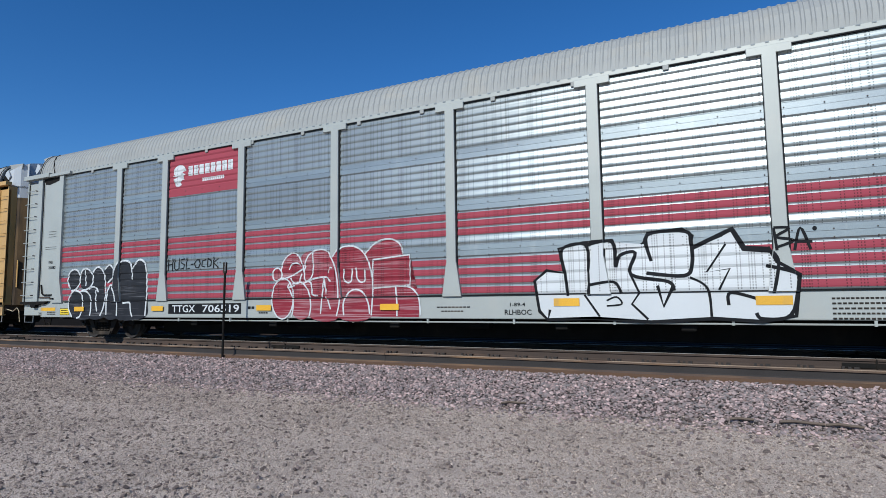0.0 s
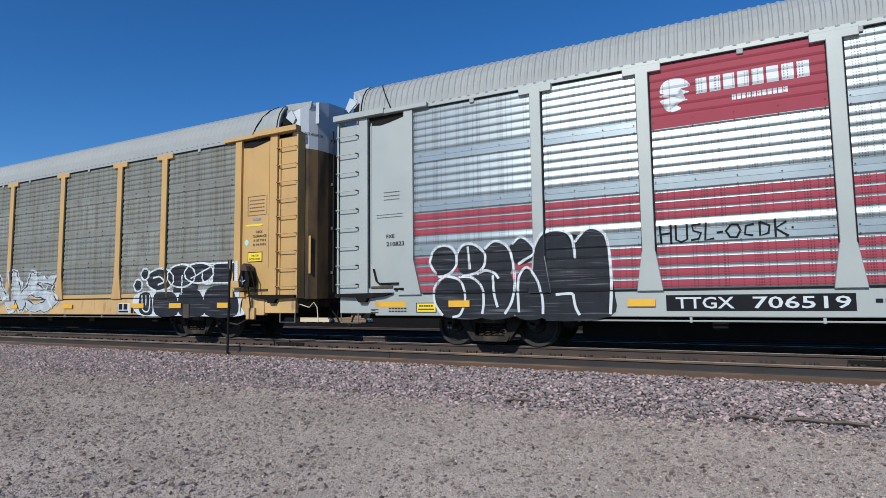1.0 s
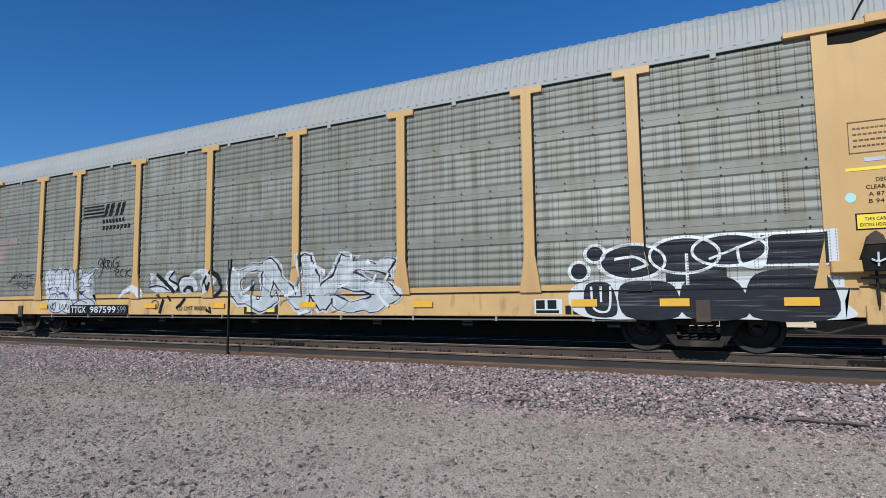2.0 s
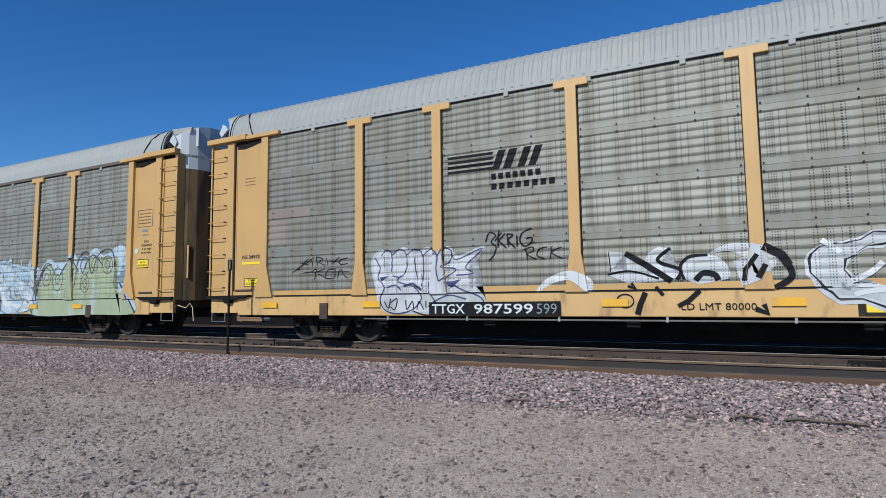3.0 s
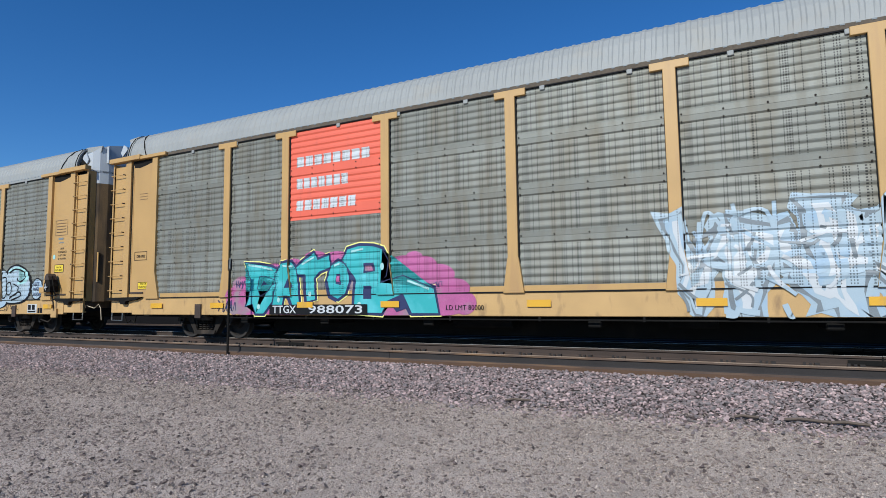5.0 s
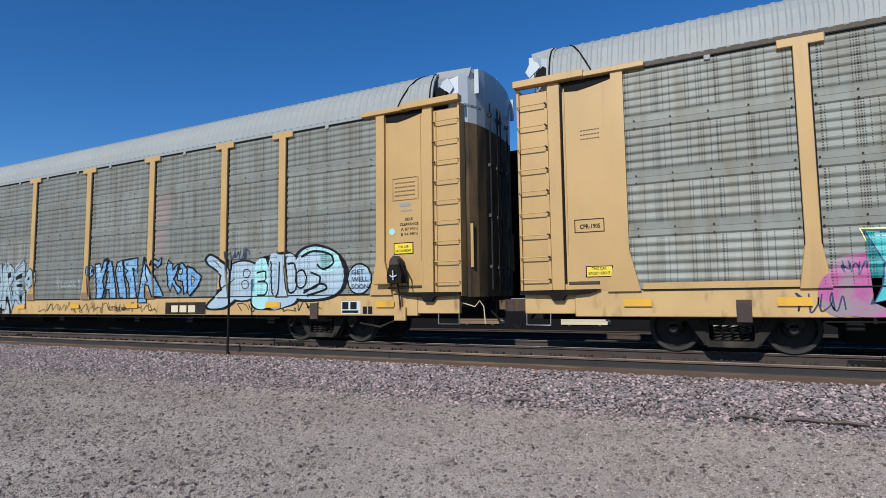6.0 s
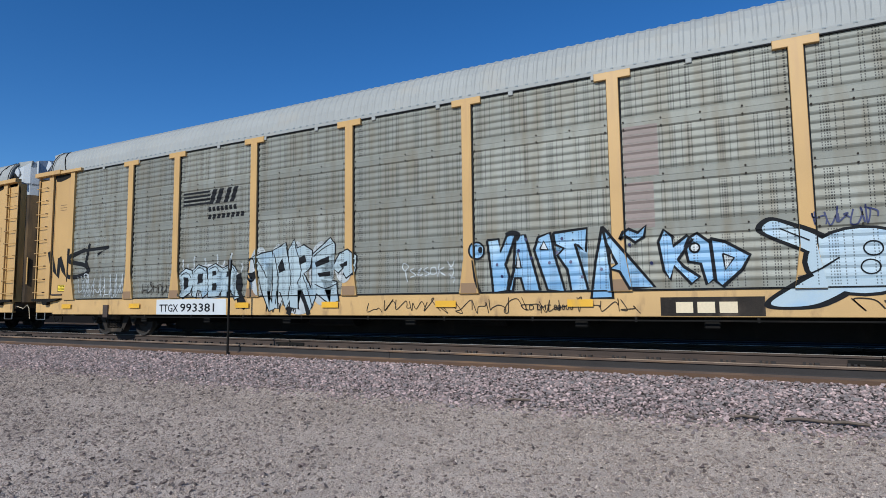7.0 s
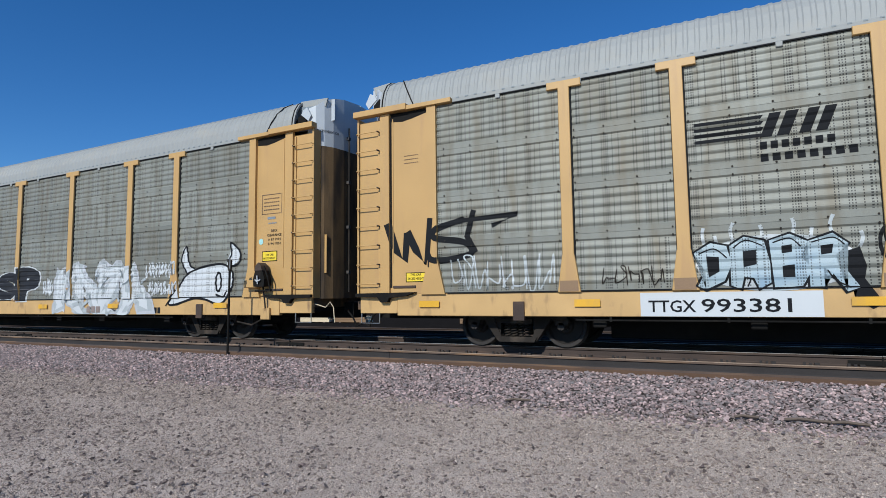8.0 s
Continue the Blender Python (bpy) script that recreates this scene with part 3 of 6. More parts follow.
def ladder(car, x, mat, rungs=9):
    """Two stiles and rungs standing off the car's corner panel."""
    lad = mesh_part("ladder", once("ladder_stile_" + mat, lambda: boxes((-0.30, -0.25, SIDE - 0.015, SIDE + 0.05, 1.1, 4.86), (0.25, 0.30, SIDE - 0.015, SIDE + 0.05, 1.1, 4.86))), mat, car, at=pose(x, 0, 0))
    me = once("rung_" + mat, lambda: tube(bmesh.new(), [(-0.29, SIDE, 0.0), (-0.27, SIDE - 0.10, 0.0), (0.27, SIDE - 0.10, 0.0), (0.29, SIDE, 0.0)], 0.0115, 6))
    for i in range(rungs):
        mesh_part("rung", me, mat, lad, at=pose(0, 0, 1.30 + i * 0.415))
        mesh_part("bolt", once("rung_bolt", lambda: tube(bmesh.new(), [(0, SIDE - 0.03, 0), (0, SIDE - 0.112, 0)], 0.017, 8)), "rust", lad, at=pose(-0.28 if x > 0 else 0.28, 0, 1.30 + i * 0.415))


def build_car(name, label, centre, paint, sill_paint, sheet_mat, eave="", dirty_top="endsilver", brake_end=1, pipe="black"):
    car = thing(name, label, "railway car", "autorack cars of the train", at=pose(centre, TRACK_Y, RAIL_Z))
    cars.append((car, centre))
    # underframe
    part("centre_sill", boxes((-8.6, 8.6, -0.35, 0.35, 0.16, 0.88), bevel=0.02), "black", car, "black centre sill")
    for x in (-8.6, -6.1, -3.4, 0.0, 3.6, 5.75, 8.6):
        part("cross_bearer", boxes((x - 0.12, x + 0.12, -1.38, 1.38, 0.42, 0.86), bevel=0.02), "black", car)
    part("brake_cylinder", tube(bmesh.new(), [(1.2, -0.85, 0.55), (2.0, -0.85, 0.55)], 0.16, 12), "black", car)
    part("air_tank", tube(bmesh.new(), [(-3.0, -0.85, 0.55), (-1.7, -0.85, 0.55)], 0.2, 12), "black", car)
    part("deck", boxes((-13.6, 13.6, -1.40, 1.40, 0.86, 1.05), (-14.0, 14.0, -0.28, 0.28, 0.52, 0.90), (-13.7, -13.4, -1.45, 1.45, 0.70, 1.05), (13.4, 13.7, -1.45, 1.45, 0.70, 1.05), bevel=0.01), "black", car)
    bm = boxes((-12.75, 12.75, SIDE - 0.02, SIDE + 0.10, SILL0, SILL1), bevel=0.012)
    part("side_sill", bm, sill_paint, car)
    part("side_sill", boxes((-12.75, 12.75, 1.40, 1.52, SILL0, SILL1), bevel=0.012), sill_paint, car)
    # raised end sills
    for s in (-1, 1):
        a, b = sorted((s * 12.75, s * 13.70))
        part("end_sill", boxes((a, b, SIDE + 0.0, SIDE + 0.12, 0.67, SILL1), bevel=0.01), sill_paint, car)
    bm = bmesh.new()
    tube(bm, [(-9.0, SIDE + 0.02, 0.555), (9.0, SIDE + 0.02, 0.555)], 0.016, 6)
    for i in range(10):
        box(bm, -8.4 + i * 1.85, -8.36 + i * 1.85, SIDE + 0.0, SIDE + 0.04, 0.53, 0.63)
    part("brake_pipe", bm, pipe, car, "thin brake pipe under the sill")
    # side sheets
    edges = [-PANEL_END] + [p for p in POSTS] + [PANEL_END]
    for bay, (a, b) in enumerate(zip(edges, edges[1:])):
        for row in range(4):
            mesh_part("side_sheet", sheet(a, b, row, sheet_mat), None, car)
    part("far_side", boxes((-13.4, 13.4, 1.42, 1.50, 1.05, 5.06)), sheet_mat if sheet_mat != "galleryplain" else "silver", car)
    r = 0.016 if sheet_mat == "gallery" else 0.011
    for place in bolt_places(sheet_mat):
        mesh_part("bolt", once("bolt_" + sheet_mat, lambda: tube(bmesh.new(), [(0, 0.01, 0), (0, -0.008, 0), (0, -0.014, 0)], r, 6)), "truck" if sheet_mat == "gallery" else "slate", car, at=pose(*place))
    # posts and rails
    for x in POSTS:
        # dark strips beside the post: sheet gaps, with its shade painted in on the right
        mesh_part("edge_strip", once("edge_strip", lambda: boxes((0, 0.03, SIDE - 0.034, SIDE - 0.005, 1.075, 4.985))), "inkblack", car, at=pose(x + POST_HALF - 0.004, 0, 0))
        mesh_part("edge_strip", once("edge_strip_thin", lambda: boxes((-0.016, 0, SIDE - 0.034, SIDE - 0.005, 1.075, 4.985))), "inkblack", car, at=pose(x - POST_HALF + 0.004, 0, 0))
        mesh_part("side_post", once("side_post_" + paint, post_mesh), paint, car, at=pose(x, 0, 0))
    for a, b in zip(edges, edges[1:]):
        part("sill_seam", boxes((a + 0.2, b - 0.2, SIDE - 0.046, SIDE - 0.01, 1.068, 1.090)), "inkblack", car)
    part("eave_seal", boxes((-11.4, 11.4, SIDE - 0.04, SIDE + 0.02, 4.966, 4.985)), "inkblack", car, "thin dark line under the eave")
    part("top_rail", boxes((-11.39, 11.39, SIDE - 0.045, SIDE + 0.06, 4.985, 5.075), bevel=0.006), eave or ("roof" if paint == "yellow" else "silver"), car, "grey rail with small cleats along the eave")
    for k in range(113):
        mesh_part("cleat", once("cleat", lambda: boxes((0, 0.06, SIDE - 0.052, SIDE - 0.03, 5.052, 5.075))), "lead", car, at=pose(-11.3 + 0.2 * k, 0, 0))
    for k in range(14):
        mesh_part("clip", once("clip", lambda: boxes((-0.05, 0.05, SIDE - 0.05, SIDE - 0.02, 4.90, 4.99), bevel=0.01)), "roof", car, at=pose(-10.4 + 1.6 * k, 0, 0))
    fine = sheet_mat == "galleryplain"
    mesh_part("roof", once("fine_roof" if fine else "roof", lambda: roof_mesh(*((0.142, 0.018) if fine else (0.186, 0.015)))), "roof", car, "grey galvanised roof with upright ribs")
    for s in (-1, 1):
        build_end(car, s, paint, sill_paint, dirty_top, s == brake_end)
        build_truck(car, s * 10.06 - (0.12 if s > 0 else 0.2))
    return car


def mirrored(s, *spans):
    """Boxes given for the +x end, turned to the end s."""
    return boxes(*[(*(sorted((s * x0, s * x1))), y0, y1, z0, z1) for x0, x1, y0, y1, z0, z1 in spans], bevel=0.006)


def hand_brake(car, s):
    """The hand brake on the end bay: housing, lever, chain and its small platform."""
    x = s * 12.36
    bm = bmesh.new()
    prism(bm, [(x - 0.16, 1.30), (x + 0.16, 1.30), (x + 0.18, 1.48), (x + 0.10, 1.72), (x, 1.80), (x - 0.10, 1.72), (x - 0.18, 1.48)], SIDE - 0.30, SIDE - 0.07)
    hb = part("hand_brake", bm, "black", car, "black hand brake housing with chain")
    part("hood", prism(bmesh.new(), [(x - 0.12, 1.68), (x + 0.12, 1.68), (x + 0.08, 1.80), (x, 1.87), (x - 0.08, 1.80)], SIDE - 0.32, SIDE - 0.08), "rust", hb)
    part("lever", tube(bmesh.new(), [(x - 0.08, SIDE - 0.33, 1.46), (x, SIDE - 0.35, 1.42), (x + 0.09, SIDE - 0.33, 1.46)], 0.016, 6), "white", hb)
    part("lever", tube(bmesh.new(), [(x, SIDE - 0.33, 1.36), (x, SIDE - 0.35, 1.56)], 0.014, 6), "white", hb)
    part("bracket", tube(bmesh.new(), [(x + 0.06, SIDE - 0.2, 1.8), (x + 0.24, SIDE - 0.25, 1.52), (x + 0.28, SIDE - 0.2, 1.2), (x - 0.2, SIDE - 0.2, 1.2)], 0.02, 6), "black", hb)
    part("platform", boxes((x - 0.55, x - 0.16, SIDE - 0.24, SIDE - 0.06, 1.28, 1.46), bevel=0.015), "yellow", hb)
    part("chain", tube(bmesh.new(), [(x, SIDE - 0.15, 1.3), (x + 0.02, SIDE - 0.1, 0.9), (x + 0.01, SIDE - 0.05, 0.58), (x - 0.6, SIDE + 0.1, 0.38), (x - 1.2, SIDE + 0.2, 0.45)], 0.02, 5), "truck", hb)
    part("bracket", boxes((x - 0.14, x + 0.14, SIDE - 0.09, SIDE - 0.02, 0.52, 0.80), bevel=0.01), "sill", hb)


def build_end(car, s, paint, sill_paint, top_paint, brake):
    """The plain steel end bay: posts, recessed panel, header, ladder, end doors, coupler and steps."""
    flare = [(11.77, 4.98), (11.98, 4.98), (11.98, 1.78), (12.16, SILL1 - 0.01), (11.60, SILL1 - 0.01), (11.77, 1.78)]
    part("door_post", prism(bmesh.new(), [(s * x, z) for x, z in flare], SIDE - 0.075, SIDE + 0.03), paint, car)
    part("end_panel", mirrored(s, (11.95, 12.95, SIDE - 0.005, SIDE + 0.03, SILL1, 4.95)), paint, car)
    # the header's shadow as a dark sheet, and the slot beside the corner post
    a, b = sorted((s * 11.99, s * 12.90))
    bm = prism(bmesh.new(), [(a, 4.96), (b, 4.96), (b, 4.89), (a + 0.55, 4.81), (a + 0.3, 4.77), (a, 4.80)], SIDE - 0.010, SIDE + 0.02)
    part("cut_out", bm, "black", car)
    part("slot", mirrored(s, (12.895 if s > 0 else 12.875, 12.925, SIDE - 0.008, SIDE + 0.04, 1.2, 4.9)), "black", car)
    part("end_post", mirrored(s, (12.92, 13.15, SIDE - 0.06, SIDE + 0.03, SILL1 - 0.02, 4.98)), paint, car)
    part("panel_strip", mirrored(s, (12.835, 12.86, SIDE - 0.018, SIDE + 0.0, 1.75, 4.86)), paint, car)
    part("corner_panel", mirrored(s, (13.15, 13.74, SIDE + 0.015, SIDE + 0.045, SILL1 - 0.05, 4.90)), paint, car)
    part("corner_post", mirrored(s, (13.72, 13.77, SIDE - 0.03, SIDE + 0.32, SILL1 - 0.05, 4.98)), paint, car)
    part("header", mirrored(s, (11.40, 12.55, SIDE - 0.12, SIDE + 0.04, 4.985, 5.075), (12.45, 13.80, SIDE - 0.15, SIDE + 0.04, 4.99, 5.12)), paint, car, "deep beam over the end bay")
    # dark ledge and jacking pad at the foot of the bay
    bm = prism(bmesh.new(), [(s * x, z) for x, z in ((12.28, 1.11), (13.76, 1.10), (13.76, 1.03), (13.2, 1.01), (13.12, 0.91), (12.95, 0.91), (12.90, 1.0), (12.5, 1.03))], SIDE - 0.11, SIDE + 0.02)
    part("foot_ledge", bm, "black", car)
    part("lower_rail", mirrored(s, (12.30, 12.85, SIDE - 0.03, SIDE + 0.02, 1.20, 1.25)), "rust", car)
    # black strap over the roof's end
    part("roof_strap", tube(bmesh.new(), [(s * 13.1, y * 1.012, z + 0.012) for y, z in ROOF], 0.018, 5), "black", car)
    part("roof_strap", tube(bmesh.new(), [(s * (12.3 + 0.12 * k), y * 1.012, z + 0.012) for k, (y, z) in enumerate(ROOF[:5])], 0.014, 5), "black", car)
    if paint == "yellow":
        part("jacking_bracket", mirrored(s, (9.95, 10.17, SIDE - 0.06, SIDE + 0.05, 0.54, 0.90)), "rust", car, "dark rusty bracket on the sill")
    if brake:
        hand_brake(car, s)
    ladder(car, s * 13.47, paint)
    # two bowed end doors behind the corner posts; their upper parts are bare and follow the roof's arch
    back = 0.0 if s > 0 else 0.38  # they lie flush with the corner posts at the other end
    plan = [(x - back, y) for x, y in ((13.50, -1.40), (13.68, -1.36), (13.83, -1.22), (13.93, -1.0), (13.98, -0.65), (14.0, -0.02))]
    for side in (-1, 1):
        lower, upper = bmesh.new(), bmesh.new()
        for bm, z0 in ((lower, 1.0), (upper, 4.62)):
            rows = []
            for x, y in plan:
                z1 = 4.62 if bm is lower else arch(y) - 0.03
                rows.append([bm.verts.new((s * (x - d), -side * (y + d * 0.6), z)) for d in (0, 0.05) for z in (z0, z1)])
            for a, b in zip(rows, rows[1:]):
                for p, q in ((0, 1), (1, 3), (3, 2), (2, 0)):
                    bm.faces.new((a[p], a[q], b[q], b[p]))
            for ring in (rows[0], rows[-1]):
                bm.faces.new((ring[0], ring[1], ring[3], ring[2]))
            bmesh.ops.recalc_face_normals(bm, faces=bm.faces[:])
        door = part("end_door", lower, "doordark" if paint == "yellow" else paint, car, "bowed end door")
        top = part("end_door_top", upper, top_paint, door, "bare silver top of the end door")
        part("guard_plate", boxes((*sorted((s * (13.92 - back), s * (14.02 - back))), side * 1.06 - 0.015, side * 1.06 + 0.015, 5.26, 5.78)), "endsilver", door)
        for y in (0.09, 0.52):
            part("lock_rod", tube(bmesh.new(), [(s * (14.035 - back), side * y, 1.15), (s * (14.035 - back), side * y, 5.2)], 0.018, 6), "truck", door)
            for z in (1.6, 2.7, 3.8, 4.9):
                part("rod_guide", boxes((*sorted((s * (13.99 - back), s * (14.06 - back))), side * y - 0.045, side * y + 0.045, z, z + 0.07)), "slate", door)
        # narrow strip of body paint stands for the sunlit edge of the bowed door
        part("hinge_strip", boxes((*sorted((s * (13.84 - back), s * (13.90 - back))), side * 1.20 - 0.01, side * 1.20 + 0.01, 1.6, 2.5)), paint, door)
    # sheet that closes the gap between the roof's end and the doors, with its torn corner
    part("roof_end", prism(bmesh.new(), [(s * 13.0, 5.06), (s * (13.62 - back), 5.06), (s * (13.62 - back), 5.62), (s * 13.0, 5.68)], -1.26, 1.26), "lead", car)
    # a black slab puts in the darkness of the hole at the torn corner
    part("torn_seal", prism(bmesh.new(), [(s * x, z) for x, z in ((13.06, 5.13), (13.44, 5.13), (13.40, 5.30), (13.26, 5.42), (13.12, 5.30))], SIDE + 0.10, SIDE + 0.18), "black", car)
    part("bent_flap", prism(bmesh.new(), [(s * x, z) for x, z in ((13.30, 5.40), (13.52, 5.22), (13.60, 5.34), (13.48, 5.56), (13.36, 5.50))], SIDE + 0.06, SIDE + 0.09), "endsilver", car)
    part("roof_lip", sweep(bmesh.new(), [(y * 1.01, z + 0.015) for y, z in ROOF] + [(-y * 1.01, z + 0.015) for y, z in ROOF[-2::-1]] + [(-y * 0.99, z - 0.02) for y, z in ROOF] + [(y * 0.99, z - 0.02) for y, z in ROOF[-2::-1]], *sorted((s * 13.04, s * 13.16))), "roof", car)
    for y in (-1.2, 1.2):
        part("roof_gusset", prism(bmesh.new(), [(s * 13.1, arch(0.95) - 0.05), (s * (13.92 - back), arch(0.95) - 0.09), (s * (13.86 - back), 5.60), (s * 13.1, 5.58)], y - 0.02, y + 0.02), "roof", car)
    part("corner_post", mirrored(s, (13.72, 14.10 - back, 1.36, 1.46, 0.95, 4.60)), "black", car)
    # coupler, stirrup, hose
    bm = boxes((*sorted((s * 13.6, s * 14.16)), -0.10, 0.10, 0.71, 0.92), bevel=0.015)
    coupler = part("coupler", bm, "rustlight", car, "rusty knuckle coupler")
    jaw = [(14.14, 0.10), (14.30, 0.17), (14.42, 0.15), (14.42, 0.06), (14.33, 0.03), (14.33, -0.05), (14.40, -0.09), (14.36, -0.17), (14.22, -0.16), (14.14, -0.10)]
    bm = bmesh.new()
    a, b = ([bm.verts.new((s * x, s * y, z)) for x, y in jaw] for z in (0.68, 0.94))
    bm.faces.new(a), bm.faces.new(b[::-1])
    for k in range(len(jaw)):
        bm.faces.new((a[k], b[k], b[(k + 1) % len(jaw)], a[(k + 1) % len(jaw)]))
    bmesh.ops.recalc_face_normals(bm, faces=bm.faces[:])
    part("knuckle", bm, "rust", coupler)
    part("striker", boxes((*sorted((s * 13.66, s * 13.86)), -0.24, 0.24, 0.60, 1.02), bevel=0.015), "rust", car)
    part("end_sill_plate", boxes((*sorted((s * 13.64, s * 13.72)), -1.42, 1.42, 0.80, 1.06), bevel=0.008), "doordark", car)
    bm = bmesh.new()
    tube(bm, [(s * 13.22, SIDE + 0.03, 0.95), (s * 13.22, SIDE + 0.02, 0.46), (s * 13.68, SIDE + 0.02, 0.46), (s * 13.68, SIDE + 0.03, 0.95)], 0.014, 6)
    part("step", bm, "steel", car)
    bm = bmesh.new()
    tube(bm, [(s * 13.9, -0.45, 0.75), (s * 14.1, -0.45, 0.55), (s * 14.2, -0.42, 0.33), (s * 14.35, -0.40, 0.40)], 0.022, 6)
    part("air_hose", bm, "black", car)
    bm = tube(bmesh.new(), [(s * 13.72, -1.38, 0.88), (s * 13.95, -1.30, 0.80), (s * 14.02, -1.22, 0.92), (s * 14.10, -1.20, 0.80), (s * 14.12, -1.18, 0.45)], 0.011, 6)
    if s > 0:
        part("cut_lever", bm, "cream", car, "pale bent uncoupling lever")


build_ground()
build_track()
build_marker()
build_sticks()


def build_far_things():
    """What shows beyond the train, between the cars."""
    wagon = thing("far_boxcar", "dark brown boxcar standing on a further track", "railway car", at=pose(13.2, 45, 0))
    part("body", boxes((-7.6, 7.6, -1.4, 1.4, 1.0, 3.55), bevel=0.03), "brick", wagon)
    part("underframe", boxes((-7.4, 7.4, -1.1, 1.1, 0.55, 1.0)), "black", wagon)
    for x in (-5.4, 5.4):
        part("truck", boxes((x - 1.1, x + 1.1, -1.0, 1.0, 0.0, 0.6), bevel=0.1), "black", wagon)
    for i in range(8):
        part("rib", boxes((-7.2 + i * 2.05, -7.1 + i * 2.05, -1.46, -1.4, 1.05, 3.5)), "brick", wagon)
    part("sign", boxes((-6.6, -5.8, -1.43, -1.4, 1.3, 1.55)), "white", wagon)
    part("sign_edge", boxes((-6.6, -5.8, -1.44, -1.4, 1.2, 1.3)), "bluesign", wagon)
    rng = random.Random(5)
    for x, y, h in ((-13.5, 70, 4.0), (-10.2, 72, 5.0), (-7.0, 68, 3.6), (-3.6, 71, 4.4), (-1.0, 66, 4.0), (2.4, 69, 5.4), (5.0, 67, 5.9), (8.0, 72, 4.4)):
        tree = thing("tree", "dusty green desert tree with a ragged crown", "tree", "trees beyond the yard", at=pose(x, y, -0.02, 0, 0, rng.uniform(0, 360)))
        bm = bmesh.new()
        tube(bm, [(0, 0, 0), (0.06, 0.02, h * 0.3), (0.1, -0.05, h * 0.55)], 0.16, 7)
        for k in range(5):
            a = k * 1.26 + rng.random()
            tube(bm, [(0.05, 0, h * (0.25 + 0.05 * k)), (0.7 * math.cos(a), 0.7 * math.sin(a), h * 0.55), (1.2 * math.cos(a), 1.2 * math.sin(a), h * 0.75)], 0.06, 5)
        part("trunk", bm, "bark", tree)
        verts, faces = [], []
        heads = [(rng.gauss(0, 1.0), rng.gauss(0, 1.0), h * rng.uniform(0.35, 0.9), rng.uniform(0.5, 1.0)) for _ in range(15)]
        for cx, cy, cz, r in heads:
            for _ in range(150):
                d = Vector((rng.gauss(0, 1), rng.gauss(0, 1), rng.gauss(0, 0.8))).normalized() * r * rng.uniform(0.4, 1.0)
                p = Vector((cx, cy, cz)) + d
                u, v = Vector((rng.gauss(0, 1), rng.gauss(0, 1), rng.gauss(0, 1))).normalized() * 0.16, Vector((rng.gauss(0, 1), rng.gauss(0, 1), rng.gauss(0, 1))).normalized() * 0.12
                i = len(verts)
                verts += [tuple(p - u), tuple(p + v), tuple(p + u), tuple(p - v)]
                faces.append((i, i + 1, i + 2, i + 3))
        me = bpy.data.meshes.new("crown")
        me.from_pydata(verts, [], faces)
        mesh_part("crown", me, "leaf", tree)
    shed = thing("low_shed", "low cream-coloured trackside shed with a flat roof", "shed", at=pose(-2.2, 42, -0.02))
    part("wall", boxes((-2.6, 2.6, -1.2, 1.2, 0, 1.35), bevel=0.02), "cream", shed)
    part("roof", boxes((-2.75, 2.75, -1.35, 1.35, 1.35, 1.45), bevel=0.02), "cream", shed)
    for x in (-1.6, 0.2, 1.8):
        part("door", boxes((x - 0.3, x + 0.3, -1.23, -1.2, 0.1, 1.1)), "black", shed)
    shed = thing("low_shed", "low cream-coloured trackside shed with a flat roof", "shed", at=pose(-11.5, 44, -0.02))
    part("wall", boxes((-1.8, 1.8, -1.2, 1.2, 0, 1.2), bevel=0.02), "cream", shed)
    part("roof", boxes((-1.9, 1.9, -1.3, 1.3, 1.2, 1.3), bevel=0.02), "cream", shed)
    for k in (1, 3, 4, 7, 9, 11, 12):  # low stacks of pale beams along the yard
        x = -34 + 3.0 * k + 0.5 * noise.noise((k * 1.3, 0, 5))
        stack = thing("beam_stack", "low stack of pale beams beside a yard track", "beams", "beam stacks of the yard", at=pose(x, 30.5 + 0.5 * noise.noise((k * 2.1, 3, 0)), -0.01))
        for row, level in product(range(3), range(2)):
            part("beam", boxes((-1.25 + 0.06 * row, 1.2 - 0.09 * level, -0.42 + 0.29 * row, -0.17 + 0.29 * row, 0.06 + 0.2 * level, 0.25 + 0.2 * level), bevel=0.01), ("cream", "primer", "cream")[(k + row) % 3], stack)
        for dx in (-0.8, 0.8):
            part("bearer", boxes((dx - 0.06, dx + 0.06, -0.45, 0.45, 0.0, 0.06)), "tie", stack)
    for x, y in ((1.2, 42.0), (-8.5, 43.0)):
        loader = thing("track_machine", "yellow track maintenance machine parked in the yard", "machine", "parked track machines", at=pose(x, y, -0.02))
        part("chassis", boxes((-1.6, 1.6, -0.7, 0.7, 0.45, 0.75), bevel=0.03), "black", loader)
        part("hood", boxes((-1.55, 0.2, -0.65, 0.65, 0.75, 1.55), bevel=0.08), "signyellow", loader)
        part("cab", boxes((0.25, 1.35, -0.7, 0.7, 0.75, 2.0), bevel=0.05), "brightyellow", loader)
        part("window", boxes((0.4, 1.2, -0.72, -0.69, 1.3, 1.85)), "black", loader)
        for wx in (-1.0, 1.0):
            part("wheel", tube(bmesh.new(), [(wx, -0.8, 0.42), (wx, 0.8, 0.42)], 0.42, 16), "black", loader)
    bm = bmesh.new()
    rows = []
    for k in range(81):
        x = -1400 + k * 35
        z = 26 + 22 * noise.noise((k * 0.13, 0.4, 0)) + 9 * noise.noise((k * 0.5, 2, 0))
        rows.append((bm.verts.new((x, 850, -1)), bm.verts.new((x, 870, max(3, z)))))
    for (a, b), (c, d) in zip(rows, rows[1:]):
        bm.faces.new((a, c, d, b))
